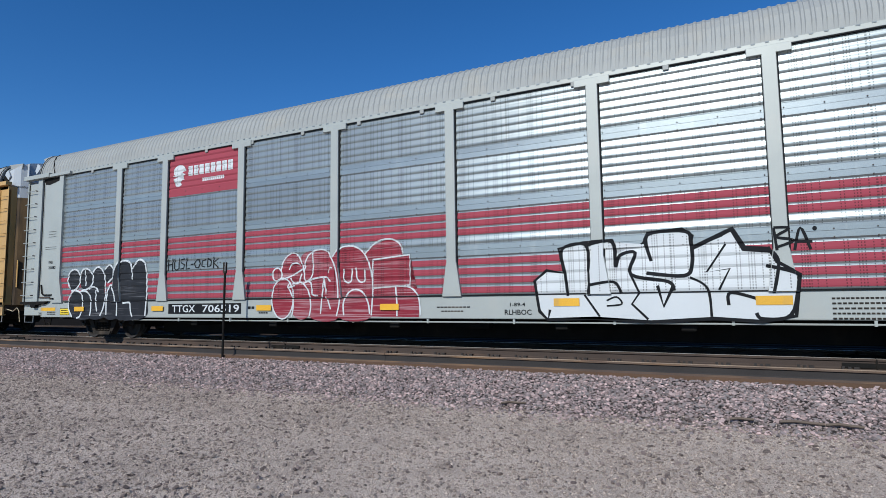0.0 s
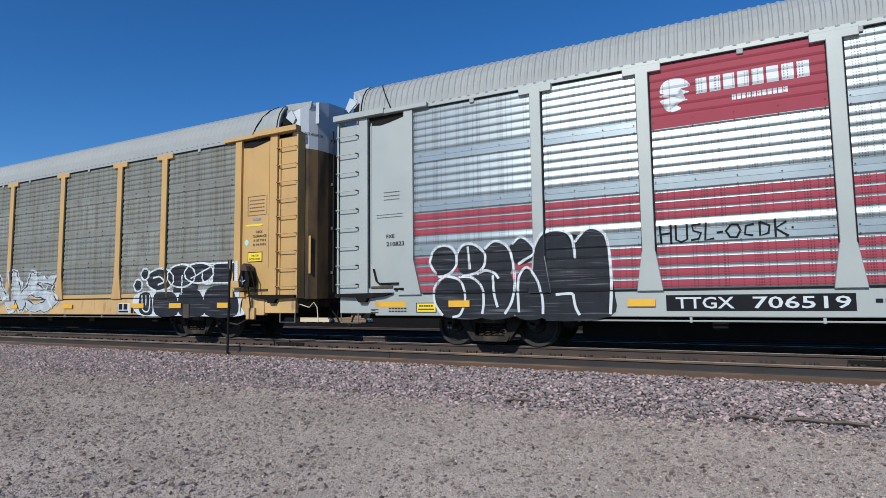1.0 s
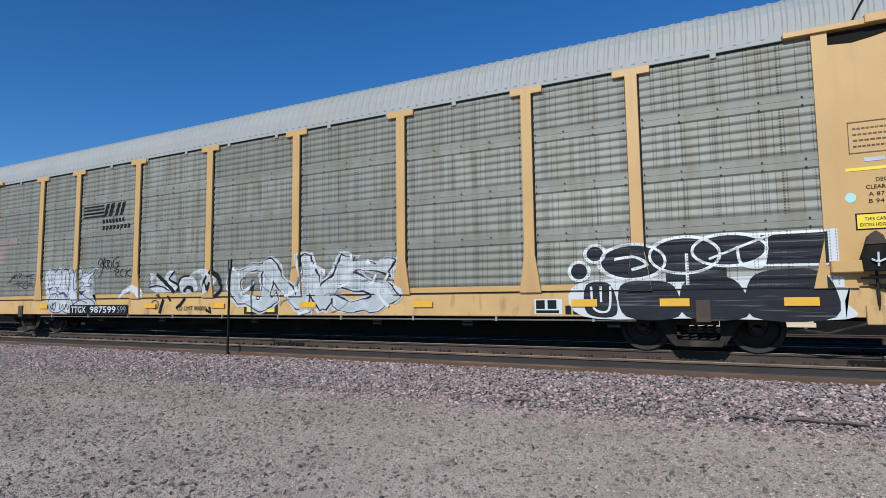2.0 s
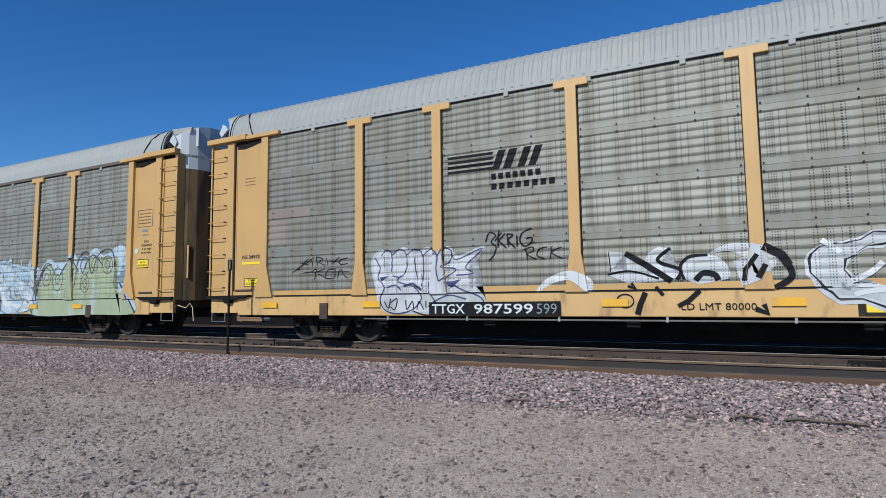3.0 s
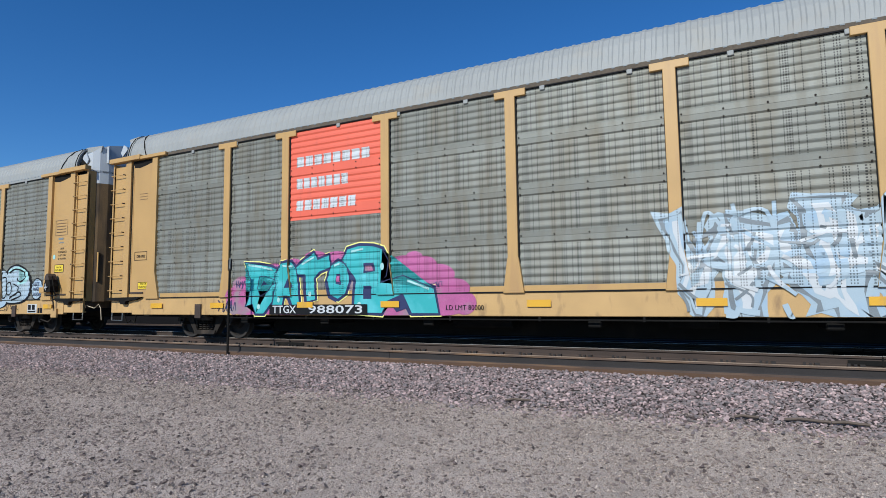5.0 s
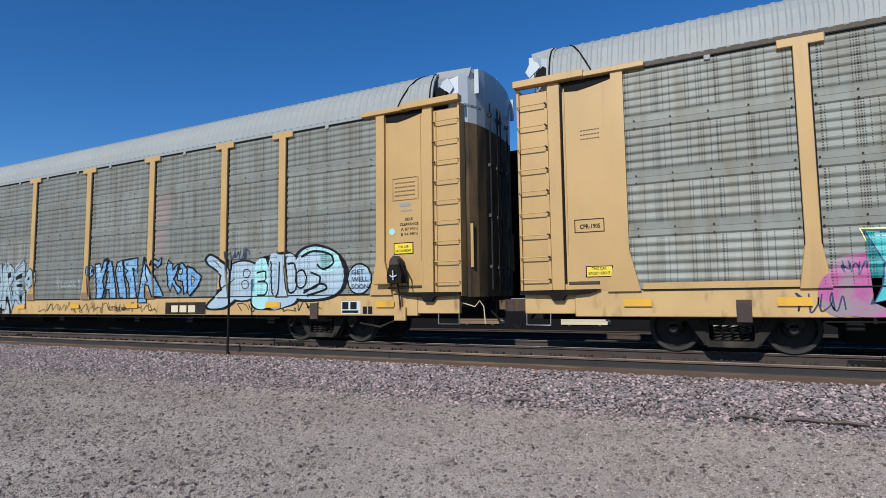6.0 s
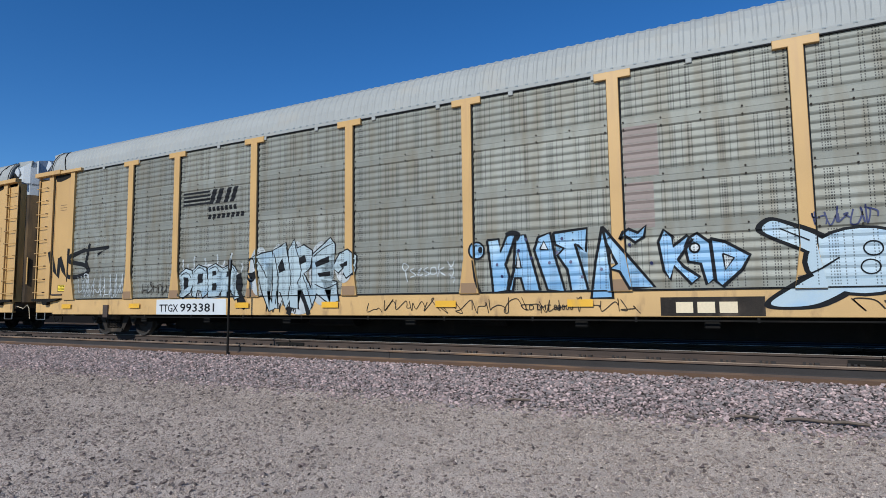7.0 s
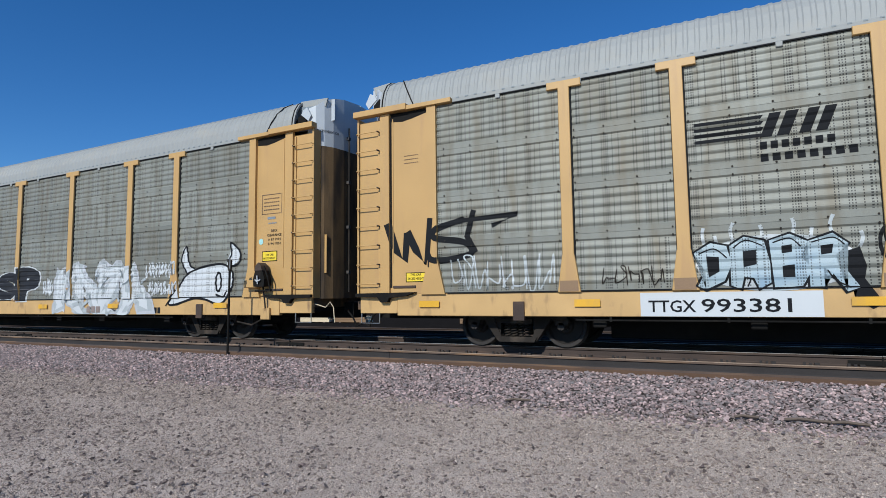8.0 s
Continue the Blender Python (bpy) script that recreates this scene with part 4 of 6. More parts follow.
    tagged(part("backdrop", bm, "haze"), "low hazy hills on the horizon", "hills", kind="structure")


build_far_things()

SPACING = 28.77  # from car to car
CENTRES = {k: 42.88 - i * SPACING for i, k in enumerate("abcde")}
CENTRES["b"] += 0.08
AUTO = "closed autorack car with "
car_a = build_car("autorack_car", AUTO + "silver ribbed sides, red stripes and graffiti", CENTRES["a"], "silver", "silver", "galleryplain", "", pipe="silver")
car_b = build_car("autorack_car", AUTO + "yellow frame, grey ribbed sides, black bubble graffiti", CENTRES["b"], "yellow", "sill", "gallery", "", pipe="steel")
car_c = build_car("autorack_car", AUTO + "yellow frame, red-orange emblem panel, teal graffiti", CENTRES["c"], "yellow", "sill", "gallery", "bark", brake_end=0)
car_d = build_car("autorack_car", AUTO + "yellow frame, grey sides and pale blue graffiti", CENTRES["d"], "yellow", "sill", "gallery", "")
car_e = build_car("autorack_car", AUTO + "yellow frame and a white bull graffito", CENTRES["e"], "yellow", "sill", "gallery", "")

# ---- paint on the cars: lettering, emblems and graffiti ----


def post_half(z):
    return POST_HALF if z > 1.72 else 0.21 - (0.21 - POST_HALF) * max(0.0, z - SILL1) / (1.72 - SILL1)


def side_depth(x, z, style):
    """The plane of the near side at a place: sill, post, plain end bay or ribbed sheet."""
    if z < SILL1:
        return SIDE - 0.02
    a = abs(x)
    if a > PANEL_END:
        return SIDE - (0.075 if a < 11.98 else 0.06 if 12.92 < a < 13.15 else 0.005)
    for p in POSTS:
        if abs(x - p) < post_half(z):
            return SIDE - 0.075
    return None


def drape(flat, lift, style):
    """Lays a flat drawing (x, z) on the car's side, over ribs, posts and sill, as a thin coat of paint."""
    xs = [v.co.x for v in flat.verts]
    zs = [v.co.z for v in flat.verts]
    x0, x1, z0, z1 = min(xs), max(xs), min(zs), max(zs)
    cuts = [((0, 0, SILL1), (0, 0, 1))] if z0 < SILL1 < z1 else []
    beads, bands = SHAPES[style]
    if z0 < 1.2 < z1:
        cuts += [((0, 0, 1.2), (0, 0, 1)), ((0, 0, 1.2006), (0, 0, 1))]
    for lo, hi, n in beads:
        step = (hi - lo) / n
        cuts += [((0, 0, lo + step * (k + f)), (0, 0, 1)) for k in range(n) for f in (0.001, 0.1, 0.28, 0.58) if z0 < lo + step * (k + f) < z1]
    for b in bands:
        cuts += [((0, 0, b + 0.13 * f), (0, 0, 1)) for f in (-0.999, -0.77, 0.77, 0.999) if z0 < b + 0.13 * f < z1]
    marks = [s * v for s in (-1, 1) for v in (PANEL_END, 11.98, 12.92, 13.15)] + [p + s * POST_HALF for p in POSTS for s in (-1, 1)]
    cuts += [((x, 0, 0), (1, 0, 0)) for x in marks if x0 < x < x1]
    for p in POSTS:
        if x0 < p + 0.25 and x1 > p - 0.25 and z0 < 1.72:
            for s in (-1, 1):
                cuts.append(((p + s * 0.21, 0, SILL1), (0.65, 0, s * (0.21 - POST_HALF))))
    for co, no in cuts:
        bmesh.ops.bisect_plane(flat, geom=flat.verts[:] + flat.edges[:] + flat.faces[:], plane_co=co, plane_no=no, dist=1e-5)
    verts, faces = [], []
    for f in flat.faces:
        c = f.calc_center_median()
        level = side_depth(c.x, c.z, style)
        ids = []
        for v in (f.verts if f.normal.y < 0 else reversed(f.verts)):
            y = level if level is not None else SIDE - relief(v.co.z, style)
            ids.append(len(verts))
            verts.append((v.co.x, y - lift + v.co.y, v.co.z))
        faces.append(ids)
    flat.free()
    me = bpy.data.meshes.new("paint")
    me.from_pydata(verts, [], faces)
    return me


def points(text):
    return [tuple(float(v) for v in p.split(",")) for p in text.split()]


def smooth(pts, closed, steps=5):
    n = len(pts)
    out = []
    for i in range(n if closed else n - 1):
        p0, p1, p2, p3 = (pts[j % n] if closed else pts[min(max(j, 0), n - 1)] for j in (i - 1, i, i + 1, i + 2))
        for k in range(steps):
            t = k / steps
            out.append(tuple(0.5 * (2 * b + (c - a) * t + (2 * a - 5 * b + 4 * c - d) * t * t + (3 * b - a - 3 * c + d) * t ** 3) for a, b, c, d in zip(p0, p1, p2, p3)))
    return out if closed else out + [pts[-1]]


def fill(bm, pts, y=0.0):
    vs = [bm.verts.new((x, y, z)) for x, z in pts]
    f = bm.faces.new(vs)
    bmesh.ops.triangulate(bm, faces=[f])


def stroke(bm, pts, width, closed=False, y=0.0):
    n = len(pts)
    rims = []
    for i, p in enumerate(pts):
        a, b = (pts[i - 1], pts[(i + 1) % n]) if closed else (pts[max(i - 1, 0)], pts[min(i + 1, n - 1)])
        dx, dz = b[0] - a[0], b[1] - a[1]
        l = math.hypot(dx, dz) or 1
        w = width / 2 * (1 + 0.18 * noise.noise((p[0] * 7, p[1] * 7, 3)))
        rims.append((bm.verts.new((p[0] - dz / l * w, y, p[1] + dx / l * w)), bm.verts.new((p[0] + dz / l * w, y, p[1] - dx / l * w))))
    for i in range(n if closed else n - 1):
        (a, b), (c, d) = rims[i], rims[(i + 1) % n]
        try:
            bm.faces.new((a, c, d, b))
        except ValueError:
            pass


def drawing(shapes, frame_box, first=0):
    """Shapes in hundredths of a box: e ellipse, f soft area, p straight area, s soft line, l straight line, r ring, o soft outline, q straight outline."""
    x0, x1, z0, z1 = frame_box
    sx, sz = (x1 - x0) / 100, (z1 - z0) / 100
    bm = bmesh.new()
    for count, (kind, text, *width) in enumerate(shapes):
        y = -0.0001 * (count + first)  # each stroke lies a little over the one before
        pts = points(text)
        if kind in "er":
            (cx, cz), (rx, rz) = pts
            pts = [(cx + rx * math.cos(2 * math.pi * k / 24), cz + rz * math.sin(2 * math.pi * k / 24)) for k in range(24)]
        elif kind in "fo":
            pts = smooth(pts, True)
        elif kind == "s":
            pts = smooth(pts, False)
        pts = [(x0 + sx * u, z0 + sz * v) for u, v in pts]
        if kind in "efp":
            fill(bm, pts, y)
        else:
            stroke(bm, pts, width[0], kind in "roq", y)
    bmesh.ops.recalc_face_normals(bm, faces=bm.faces[:])
    return bm


def glyph(char, offset=0.0, bevel_res=3):
    """One letter of the built-in font as a flat bmesh in x and z, thickened by offset."""
    cu = bpy.data.curves.new("letter", "FONT")
    cu.body, cu.size, cu.offset, cu.resolution_u, cu.fill_mode = char, 1.0, offset, bevel_res, "FRONT"
    ob = bpy.data.objects.new("letter", cu)
    me = bpy.data.meshes.new_from_object(ob)
    bm = bmesh.new()
    bm.from_mesh(me)
    bpy.data.objects.remove(ob), bpy.data.curves.remove(cu), bpy.data.meshes.remove(me)
    for v in bm.verts:
        v.co = (v.co.x, 0, v.co.y)
    return bm


def extent(bm):
    xs, zs = [v.co.x for v in bm.verts], [v.co.z for v in bm.verts]
    return min(xs), max(xs), min(zs), max(zs)


def merge(into, bm, move):
    vs = {v: into.verts.new(move(v.co)) for v in bm.verts}
    for f in bm.faces:
        try:
            into.faces.new([vs[v] for v in f.verts])
        except ValueError:
            pass
    bm.free()


STYLE_OF = {}


def coat(car, name, flat, mat, lift, parent=None, label=""):
    return mesh_part(name, drape(flat, lift, STYLE_OF[car]), mat, parent or car, label)


def lettering(car, text, box_, mat, name="lettering", label="", lift=0.008, bold=0.012):
    """Readable words, stretched to their field."""
    x0, x1, z0, z1 = box_
    bm = glyph(text, 0.0 if "M" in text else bold, 2)
    a, b, c, d = extent(bm)
    out = bmesh.new()
    merge(out, bm, lambda co: (x0 + (co.x - a) / (b - a) * (x1 - x0), 0, z0 + (co.z - c) / (d - c) * (z1 - z0)))
    return coat(car, name, out, mat, lift, None, label)


def bars(car, rows, mat, name="stencil", label="", lift=0.007, share=0.80):
    """Writing too small to read, and marks of companies, as plain bars: rows of x0, x1, z0, z1, pieces."""
    bm = bmesh.new()
    for x0, x1, z0, z1, n in rows:
        step = (x1 - x0) / n
        for k in range(n):
            a = x0 + k * step
            if name == "emblem_mark":  # large marks, each by itself
                one = bmesh.new()
                fill(one, [(a, z0), (a + step * share, z0), (a + step * share, z1), (a, z1)])
                coat(car, name, one, mat, lift, None, label)
                continue
            fill(bm, [(a, z0), (a + step * 0.76, z0), (a + step * 0.76, z1), (a, z1)])
    if name == "emblem_mark":
        bm.free()
        return None
    bmesh.ops.recalc_face_normals(bm, faces=bm.faces[:])
    return coat(car, name, bm, mat, lift, None, label)


def field(car, box_, mat, name="painted_field", label="", lift=0.004, rough_edge=0.0):
    x0, x1, z0, z1 = box_
    bm = bmesh.new()
    fill(bm, [(x0, z0), (x1, z0), (x1, z1), (x0, z1)])
    return coat(car, name, bm, mat, lift, None, label)


def piece(car, box_, layers, label):
    """One graffito: its first area is the part, the other areas and lines lie on it."""
    top = None
    for i, (mat, shapes) in enumerate(layers):
        for k, shape in enumerate(shapes):
            name = "graffiti" if top is None else "graffiti_area" if shape[0] in "efp" else "graffiti_line"
            ob = coat(car, name, drawing([shape], box_, k), mat, 0.009 + 0.004 * i, top, label if top is None else "")
            top = top or ob
    return top


def throw(car, box_, text, looks, label, seed=1, lean=0.0, overlap=0.12, wild=0.05, start=0.009, accents=()):
    """Fat hand-drawn letters side by side; looks: (material, thickness) from the outermost layer inwards."""
    x0, x1, z0, z1 = box_
    n = len(text)
    cell = (x1 - x0) / n
    rng = random.Random(seed)
    fit = [(rng.uniform(-0.12, 0.12), rng.uniform(0.84, 1.0), rng.uniform(0, 0.10), rng.uniform(-0.16, 0.16)) for _ in text]
    inner = min(t for _, t in looks)
    top = None
    for i, (mat, thick) in enumerate(looks):
        for k, ch in enumerate(text):
            out = bmesh.new()
            base = glyph(ch, inner, 3)
            a, b, c, d = extent(base)
            base.free()
            turn, tall, rise, tilt = fit[k]
            wide = cell * (1 + overlap)

            def move(co, a=a, b=b, c=c, d=d, k=k, turn=turn, tall=tall, rise=rise, tilt=tilt, wide=wide):
                u, v = (co.x - a) / (b - a), (co.z - c) / (d - c)
                x = x0 + cell * (k + 0.5) + wide * (u - 0.5) + (v - 0.5) * (lean + tilt) * cell
                z = z0 + (z1 - z0) * (rise + (tall - rise) * v) + turn * (u - 0.5) * cell
                x, z = (x + wild * noise.noise((x * 1.9, z * 2.3, seed)) + 0.4 * wild * noise.noise((x * 6, z * 6, seed)),
                        z + wild * noise.noise((x * 2.1, z * 1.7, seed + 9)) + 0.4 * wild * noise.noise((x * 6, z * 6, seed + 5)))
                return (x, -0.0004 * k, max(z, SILL0 + 0.012))
            letter = glyph(ch, thick, 3)
            p, q, r, t = extent(letter)
            for f in range(1, 8):  # cut finely enough to bend
                for co, no in (((p + (q - p) * f / 8, 0, 0), (1, 0, 0)), ((0, 0, r + (t - r) * f / 8), (0, 0, 1))):
                    bmesh.ops.bisect_plane(letter, geom=letter.verts[:] + letter.edges[:] + letter.faces[:], plane_co=co, plane_no=no, dist=1e-6)
            merge(out, letter, move)
            bmesh.ops.recalc_face_normals(out, faces=out.faces[:])
            ob = coat(car, "graffiti" if top is None else "graffiti_letter", out, mat, start + 0.004 * i, top, label if top is None else "")
            top = top or ob
    for j, (mat, width, count) in enumerate(accents):  # loose strokes over the letters
        for k in range(count * n):
            out = bmesh.new()
            a, b = x0 + (x1 - x0) * rng.random(), z0 + (z1 - z0) * rng.uniform(0.02, 0.95)
            w, h = cell * rng.uniform(-0.45, 0.45), (z1 - z0) * rng.uniform(-0.4, 0.4)
            pts = [(a, b), (a + w * rng.uniform(0, 0.6), b + h * 0.4), (a + w, b + h * rng.uniform(0.5, 1))]
            pts = [(min(max(u, x0 - 0.1), x1 + 0.1), min(max(v, SILL0 + 0.03), z1 + 0.12)) for u, v in pts]
            stroke(out, smooth(pts, False, 5), width * rng.uniform(0.6, 1.4), False, -0.0001 * k)
            bmesh.ops.recalc_face_normals(out, faces=out.faces[:])
            coat(car, "graffiti_stroke", out, mat, start + 0.004 * (len(looks) + j), top)
    return top


def scribble(car, box_, count, mat, width, label, seed, lift=0.012):
    """A quick tag: loops and zigzags of one narrow line."""
    rng = random.Random(seed)
    x0, x1, z0, z1 = box_
    bm = bmesh.new()
    for k in range(count):
        a, b = x0 + (x1 - x0) * k / count, x0 + (x1 - x0) * (k + 1.15) / count
        pts = [(rng.uniform(a, b), rng.uniform(z0, z1)) for _ in range(2)]
        pts = [(a + (b - a) * rng.uniform(0, 0.3), z1 - (z1 - z0) * rng.uniform(0, 0.3)), (a + (b - a) * rng.uniform(0, 0.5), z0 + (z1 - z0) * rng.uniform(0, 0.25)), *pts,
               (b - (b - a) * rng.uniform(0, 0.3), z0 + (z1 - z0) * rng.uniform(0.3, 0.9)), (b, z0 + (z1 - z0) * rng.uniform(0, 0.4))]
        stroke(bm, smooth(pts, False, 6), width, False, -0.0003 * k)
    bmesh.ops.recalc_face_normals(bm, faces=bm.faces[:])
    return coat(car, "tag", bm, mat, lift, None, label)


def letters_tag(car, box_, words, mat, width, label):
    """A quick tag of straight strokes."""
    return piece(car, box_, [(mat, [("s", t, width) for t in words])], label)



for c in (car_b, car_c, car_d, car_e):
    STYLE_OF[c] = "gallery"
STYLE_OF[car_a] = "galleryplain"

# painted foot rails under the sheets of two cars
for c in (car_b, car_c):
    for a, b in zip((-PANEL_END, *POSTS), (*POSTS, PANEL_END)):
        field(c, (a + 0.2, b - 0.2, 1.092, 1.198), "yellow", "foot_rail", "", 0.002)

# reflector strips along every sill
for c, starts in ((car_a, (-10.97, -7.53, -3.75, -0.24, 10.3)), (car_b, (-11.9, -9.0, -3.9, -1.3, 1.6, 4.6, 7.9, 9.4, 11.2)), (car_c, (-11.9, -9.6, -6.75, -4.45, -1.2, 1.7, 4.0, 6.95, 9.3)),
                  (car_d, (-12.2, -9.0, -4.9, -2.2, 0.7, 3.4, 8.6, 11.74)), (car_e, (-9.1, -6.0, -3.1, -0.2, 2.8, 6.3, 10.6))):
    for x in starts:
        bm = bmesh.new()
        fill(bm, [(x, 0.80), (x + 0.46, 0.80), (x + 0.46, 0.93), (x, 0.93)])
        coat(c, "reflector", bm, "brightyellow", 0.040)


def end_notices(car, s, dark="inkblack"):
    """Small notices on the plain panel of one end bay."""
    x = 12.22 if s > 0 else -12.66
    if s < 0:
        bars(car, [(x + 0.1, x + 0.45, 4.0 - 0.08 * k, 4.015 - 0.08 * k, 7) for k in range(3)], "rustlight", "notice")
    else:
        bars(car, [(x, x + 0.5, 3.425 - 0.09 * k, 3.45 - 0.09 * k, 9 - k % 3) for k in range(4)] + [(x - 0.06, x - 0.045, 3.06, 3.54, 1), (x + 0.56, x + 0.575, 3.06, 3.54, 1), (x - 0.06, x + 0.72, 3.53, 3.545, 1), (x - 0.06, x + 0.72, 3.06, 3.075, 1)], "rustlight", "notice", "small ruled table of dark print")
    if s > 0:
        bars(car, [(x + 0.12, x + 0.45, 2.93, 2.99, 1), (x + 0.15, x + 0.42, 2.82, 2.85, 5)], "steel", "plate")
    if s > 0:
        for k, line in enumerate(("DECK", "CLEARANCE", "A 87 MIN", "B 94 MIN")):
            w = 0.05 * len(line)
            lettering(car, line, (x + 0.34 - w / 2, x + 0.34 + w / 2, 2.62 - 0.105 * k, 2.68 - 0.105 * k), "truck", "notice")
        bm = bmesh.new()
        fill(bm, [(x - 0.08 + 0.07 * math.cos(a), 2.40 + 0.075 * math.sin(a)) for a in (2 * math.pi * k / 16 for k in range(16))])
        coat(car, "round_sticker", bm, "mint", 0.008)
    sign_at = x - 0.02 if s > 0 else x + 0.14
    field(car, (sign_at - 0.02, sign_at + 0.46, 1.91, 2.16) if s > 0 else (sign_at - 0.02, sign_at + 0.46, 1.32, 1.52), "inkblack", "sign_border", "", 0.006)
    field(car, (sign_at, sign_at + 0.44, 1.93, 2.14) if s > 0 else (sign_at, sign_at + 0.44, 1.335, 1.505), "signyellow", "warning_sign", "small yellow warning sign", 0.009)
    zz = 1.93 if s > 0 else 1.335
    lettering(car, "THIS CAR", (sign_at + 0.09, sign_at + 0.35, zz + 0.115, zz + 0.165), "inkblack", "warning_text", "", 0.012)
    lettering(car, "EXCESS HEIGHT", (sign_at + 0.03, sign_at + 0.41, zz + 0.03, zz + 0.08), "inkblack", "warning_text", "", 0.012)


for c in (car_b, car_c, car_d, car_e):
    end_notices(c, 1)
    end_notices(c, -1)


def boxed_marks(car, x, z0=0.66, h=0.28):
    """The consolidated stencil: white frame with black blocks."""
    field(car, (x, x + 0.52, z0, z0 + h), "white", "stencil_plate", "black and white stencilled data blocks")
    bars(car, [(x + 0.03, x + 0.47, z0 + 0.10, z0 + h - 0.02, 2), (x + 0.03, x + 0.60, z0 + 0.02, z0 + 0.075, 1)], "inkblack")
    bars(car, [(x + 0.58, x + 0.86, z0, z0 + 0.16, 2)], "inkblack")


# -- the silver car
field(car_a, (-7.03, -4.44, 3.84, 4.97), "redpaint", "emblem_field", "red painted emblem field with white marks")
bars(car_a, [(-6.28, -4.62, 4.36, 4.62, 8)], "white", "emblem_mark", "white company marks as plain shapes", 0.008)
bars(car_a, [(-5.75, -4.95, 4.16, 4.25, 11)], "white", "emblem_mark", "", 0.008)
piece(car_a, (-6.90, -6.36, 4.10, 4.70), [("white", [("f", "10,60 18,88 45,98 80,92 98,70 60,64 96,52 60,44 90,30 50,26 70,8 44,0 24,10 34,26 8,38 40,44 6,50 40,58")])], "round white emblem of flowing bars")
field(car_a, (-6.90, -4.28, 0.72, 0.985), "inkblack", "stencil_field", "black stencil field with white marks")
lettering(car_a, "TTGX", (-6.75, -5.88, 0.76, 0.95), "white")
lettering(car_a, "706519", (-5.62, -4.34, 0.76, 0.95), "white")
lettering(car_a, "FXE", (-12.46, -12.26, 2.27, 2.35), "inkblack", lift=0.01)
lettering(car_a, "210823", (-12.46, -12.02, 2.10, 2.19), "inkblack", lift=0.01)
lettering(car_a, "RLHBOC", (2.55, 3.08, 0.70, 0.80), "inkblack")
lettering(car_a, "1-89-4", (2.66, 2.96, 0.86, 0.93), "inkblack")
bars(car_a, [(7.75, 8.75, 0.935 - 0.075 * k, 0.962 - 0.075 * k, 17 - 2 * (k % 3)) for k in range(5)], "truck")
bars(car_a, [(1.10, 1.85, 0.84, 0.865, 9), (1.2, 1.7, 0.76, 0.785, 7)], "truck")
bars(car_a, [(-4.05, -3.82, 0.84, 0.90, 2), (-3.70, -3.40, 0.73, 0.76, 4), (-3.70, -3.40, 0.80, 0.83, 4)], "inkblack")
field(car_a, (-12.75, -11.98, 0.81, 0.915), "brightyellow", "faded_strip", "faded yellow strip")
field(car_a, (-11.73, -11.26, 0.69, 0.89), "inkblack", "sign_border", "", 0.006)
field(car_a, (-11.71, -11.28, 0.705, 0.875), "signyellow", "warning_sign", "small yellow warning sign", 0.010)
bars(car_a, [(-11.66, -11.33, 0.81, 0.84, 6), (-11.68, -11.31, 0.74, 0.77, 8)], "inkblack", lift=0.013)
bars(car_a, [(-12.86, -12.6, 0.68, 0.70, 1), (-12.86, -12.6, 0.74, 0.76, 1), (-12.4, -11.95, 0.70, 0.73, 6), (-12.4, -11.95, 0.76, 0.79, 6)], "truck")
bars(car_a, [(-12.52, -12.12, 3.10 + 0.08 * k, 3.112 + 0.08 * k, 9) for k in range(3)] + [(-12.7, -12.05, 2.78, 2.79, 18), (-12.7, -12.05, 2.72, 2.73, 16)], "truck", lift=0.012)
bubble_fill = [("e", r) for r in ("8.5,69 8,19", "25.6,69 9,20", "40.6,66 9.5,25", "12.5,24 9.5,25")] + [("f", t) for t in (
    "48,80 54,93 62,82 60,66 52,62", "62,60 64,88 72,98 81,94 83,78 85,92 92,99 99,88 101,40 100,2 62,2", "18,48 26,49 32,38 34,2 14,2", "28,52 46,58 51,30 50,2 30,2", "51,2 52,46 58,58 65,40 67,2")]
bubble_line = ("4,54 0,68 3,84 9,89 15,84 17,68 14,56 9,51", "5,50 12,50 19,44 22,24 19,4 14,0", "9,50 3,38 3,18 8,2", "17,76 21,88 28,88 34,76 33,60 28,53 20,50", "34,82 40,91 47,84 50,66 51,40 49,18 45,4",
               "24,86 24.5,70 25,58", "29,52 34,56 39,53 42,46", "38.5,50 39,30 41,12", "18,49 26,48 32,36 33,18 32,4", "50,86 55,94 61,84 62,74 56,66 53,62", "53,6 53,44 58,58 64,42 66,20 66,4",
               "62,78 67,96 76,99 82,90 83.5,66", "83.5,84 90,99 97,95 100,80 101,40 100,4", "73,26 80,27 82,26", "82,26 83,12 85,3")
piece(car_a, (-11.40, -7.82, 0.60, 2.22), [("charcoal", bubble_fill), ("white", [("s", t, 0.05) for t in bubble_line])], "black bubble-letter graffito with white outline")
wine_fill = [("e", r) for r in ("3.7,60 3.6,9", "15,68 8,21", "8,27 8.2,28", "22,25 9,27")] + [("f", t) for t in (
    "22,84 32,90 42,86 48,60 49,2 28,2 22,48", "44,76 50,91 60,92 68,78 71,50 70,2 48,2 47,50")] + [("p", "66,80 70,91 77,97 84,99 89,92 90,78 94,77 94,42 98,36 100,20 99,2 69,2")]
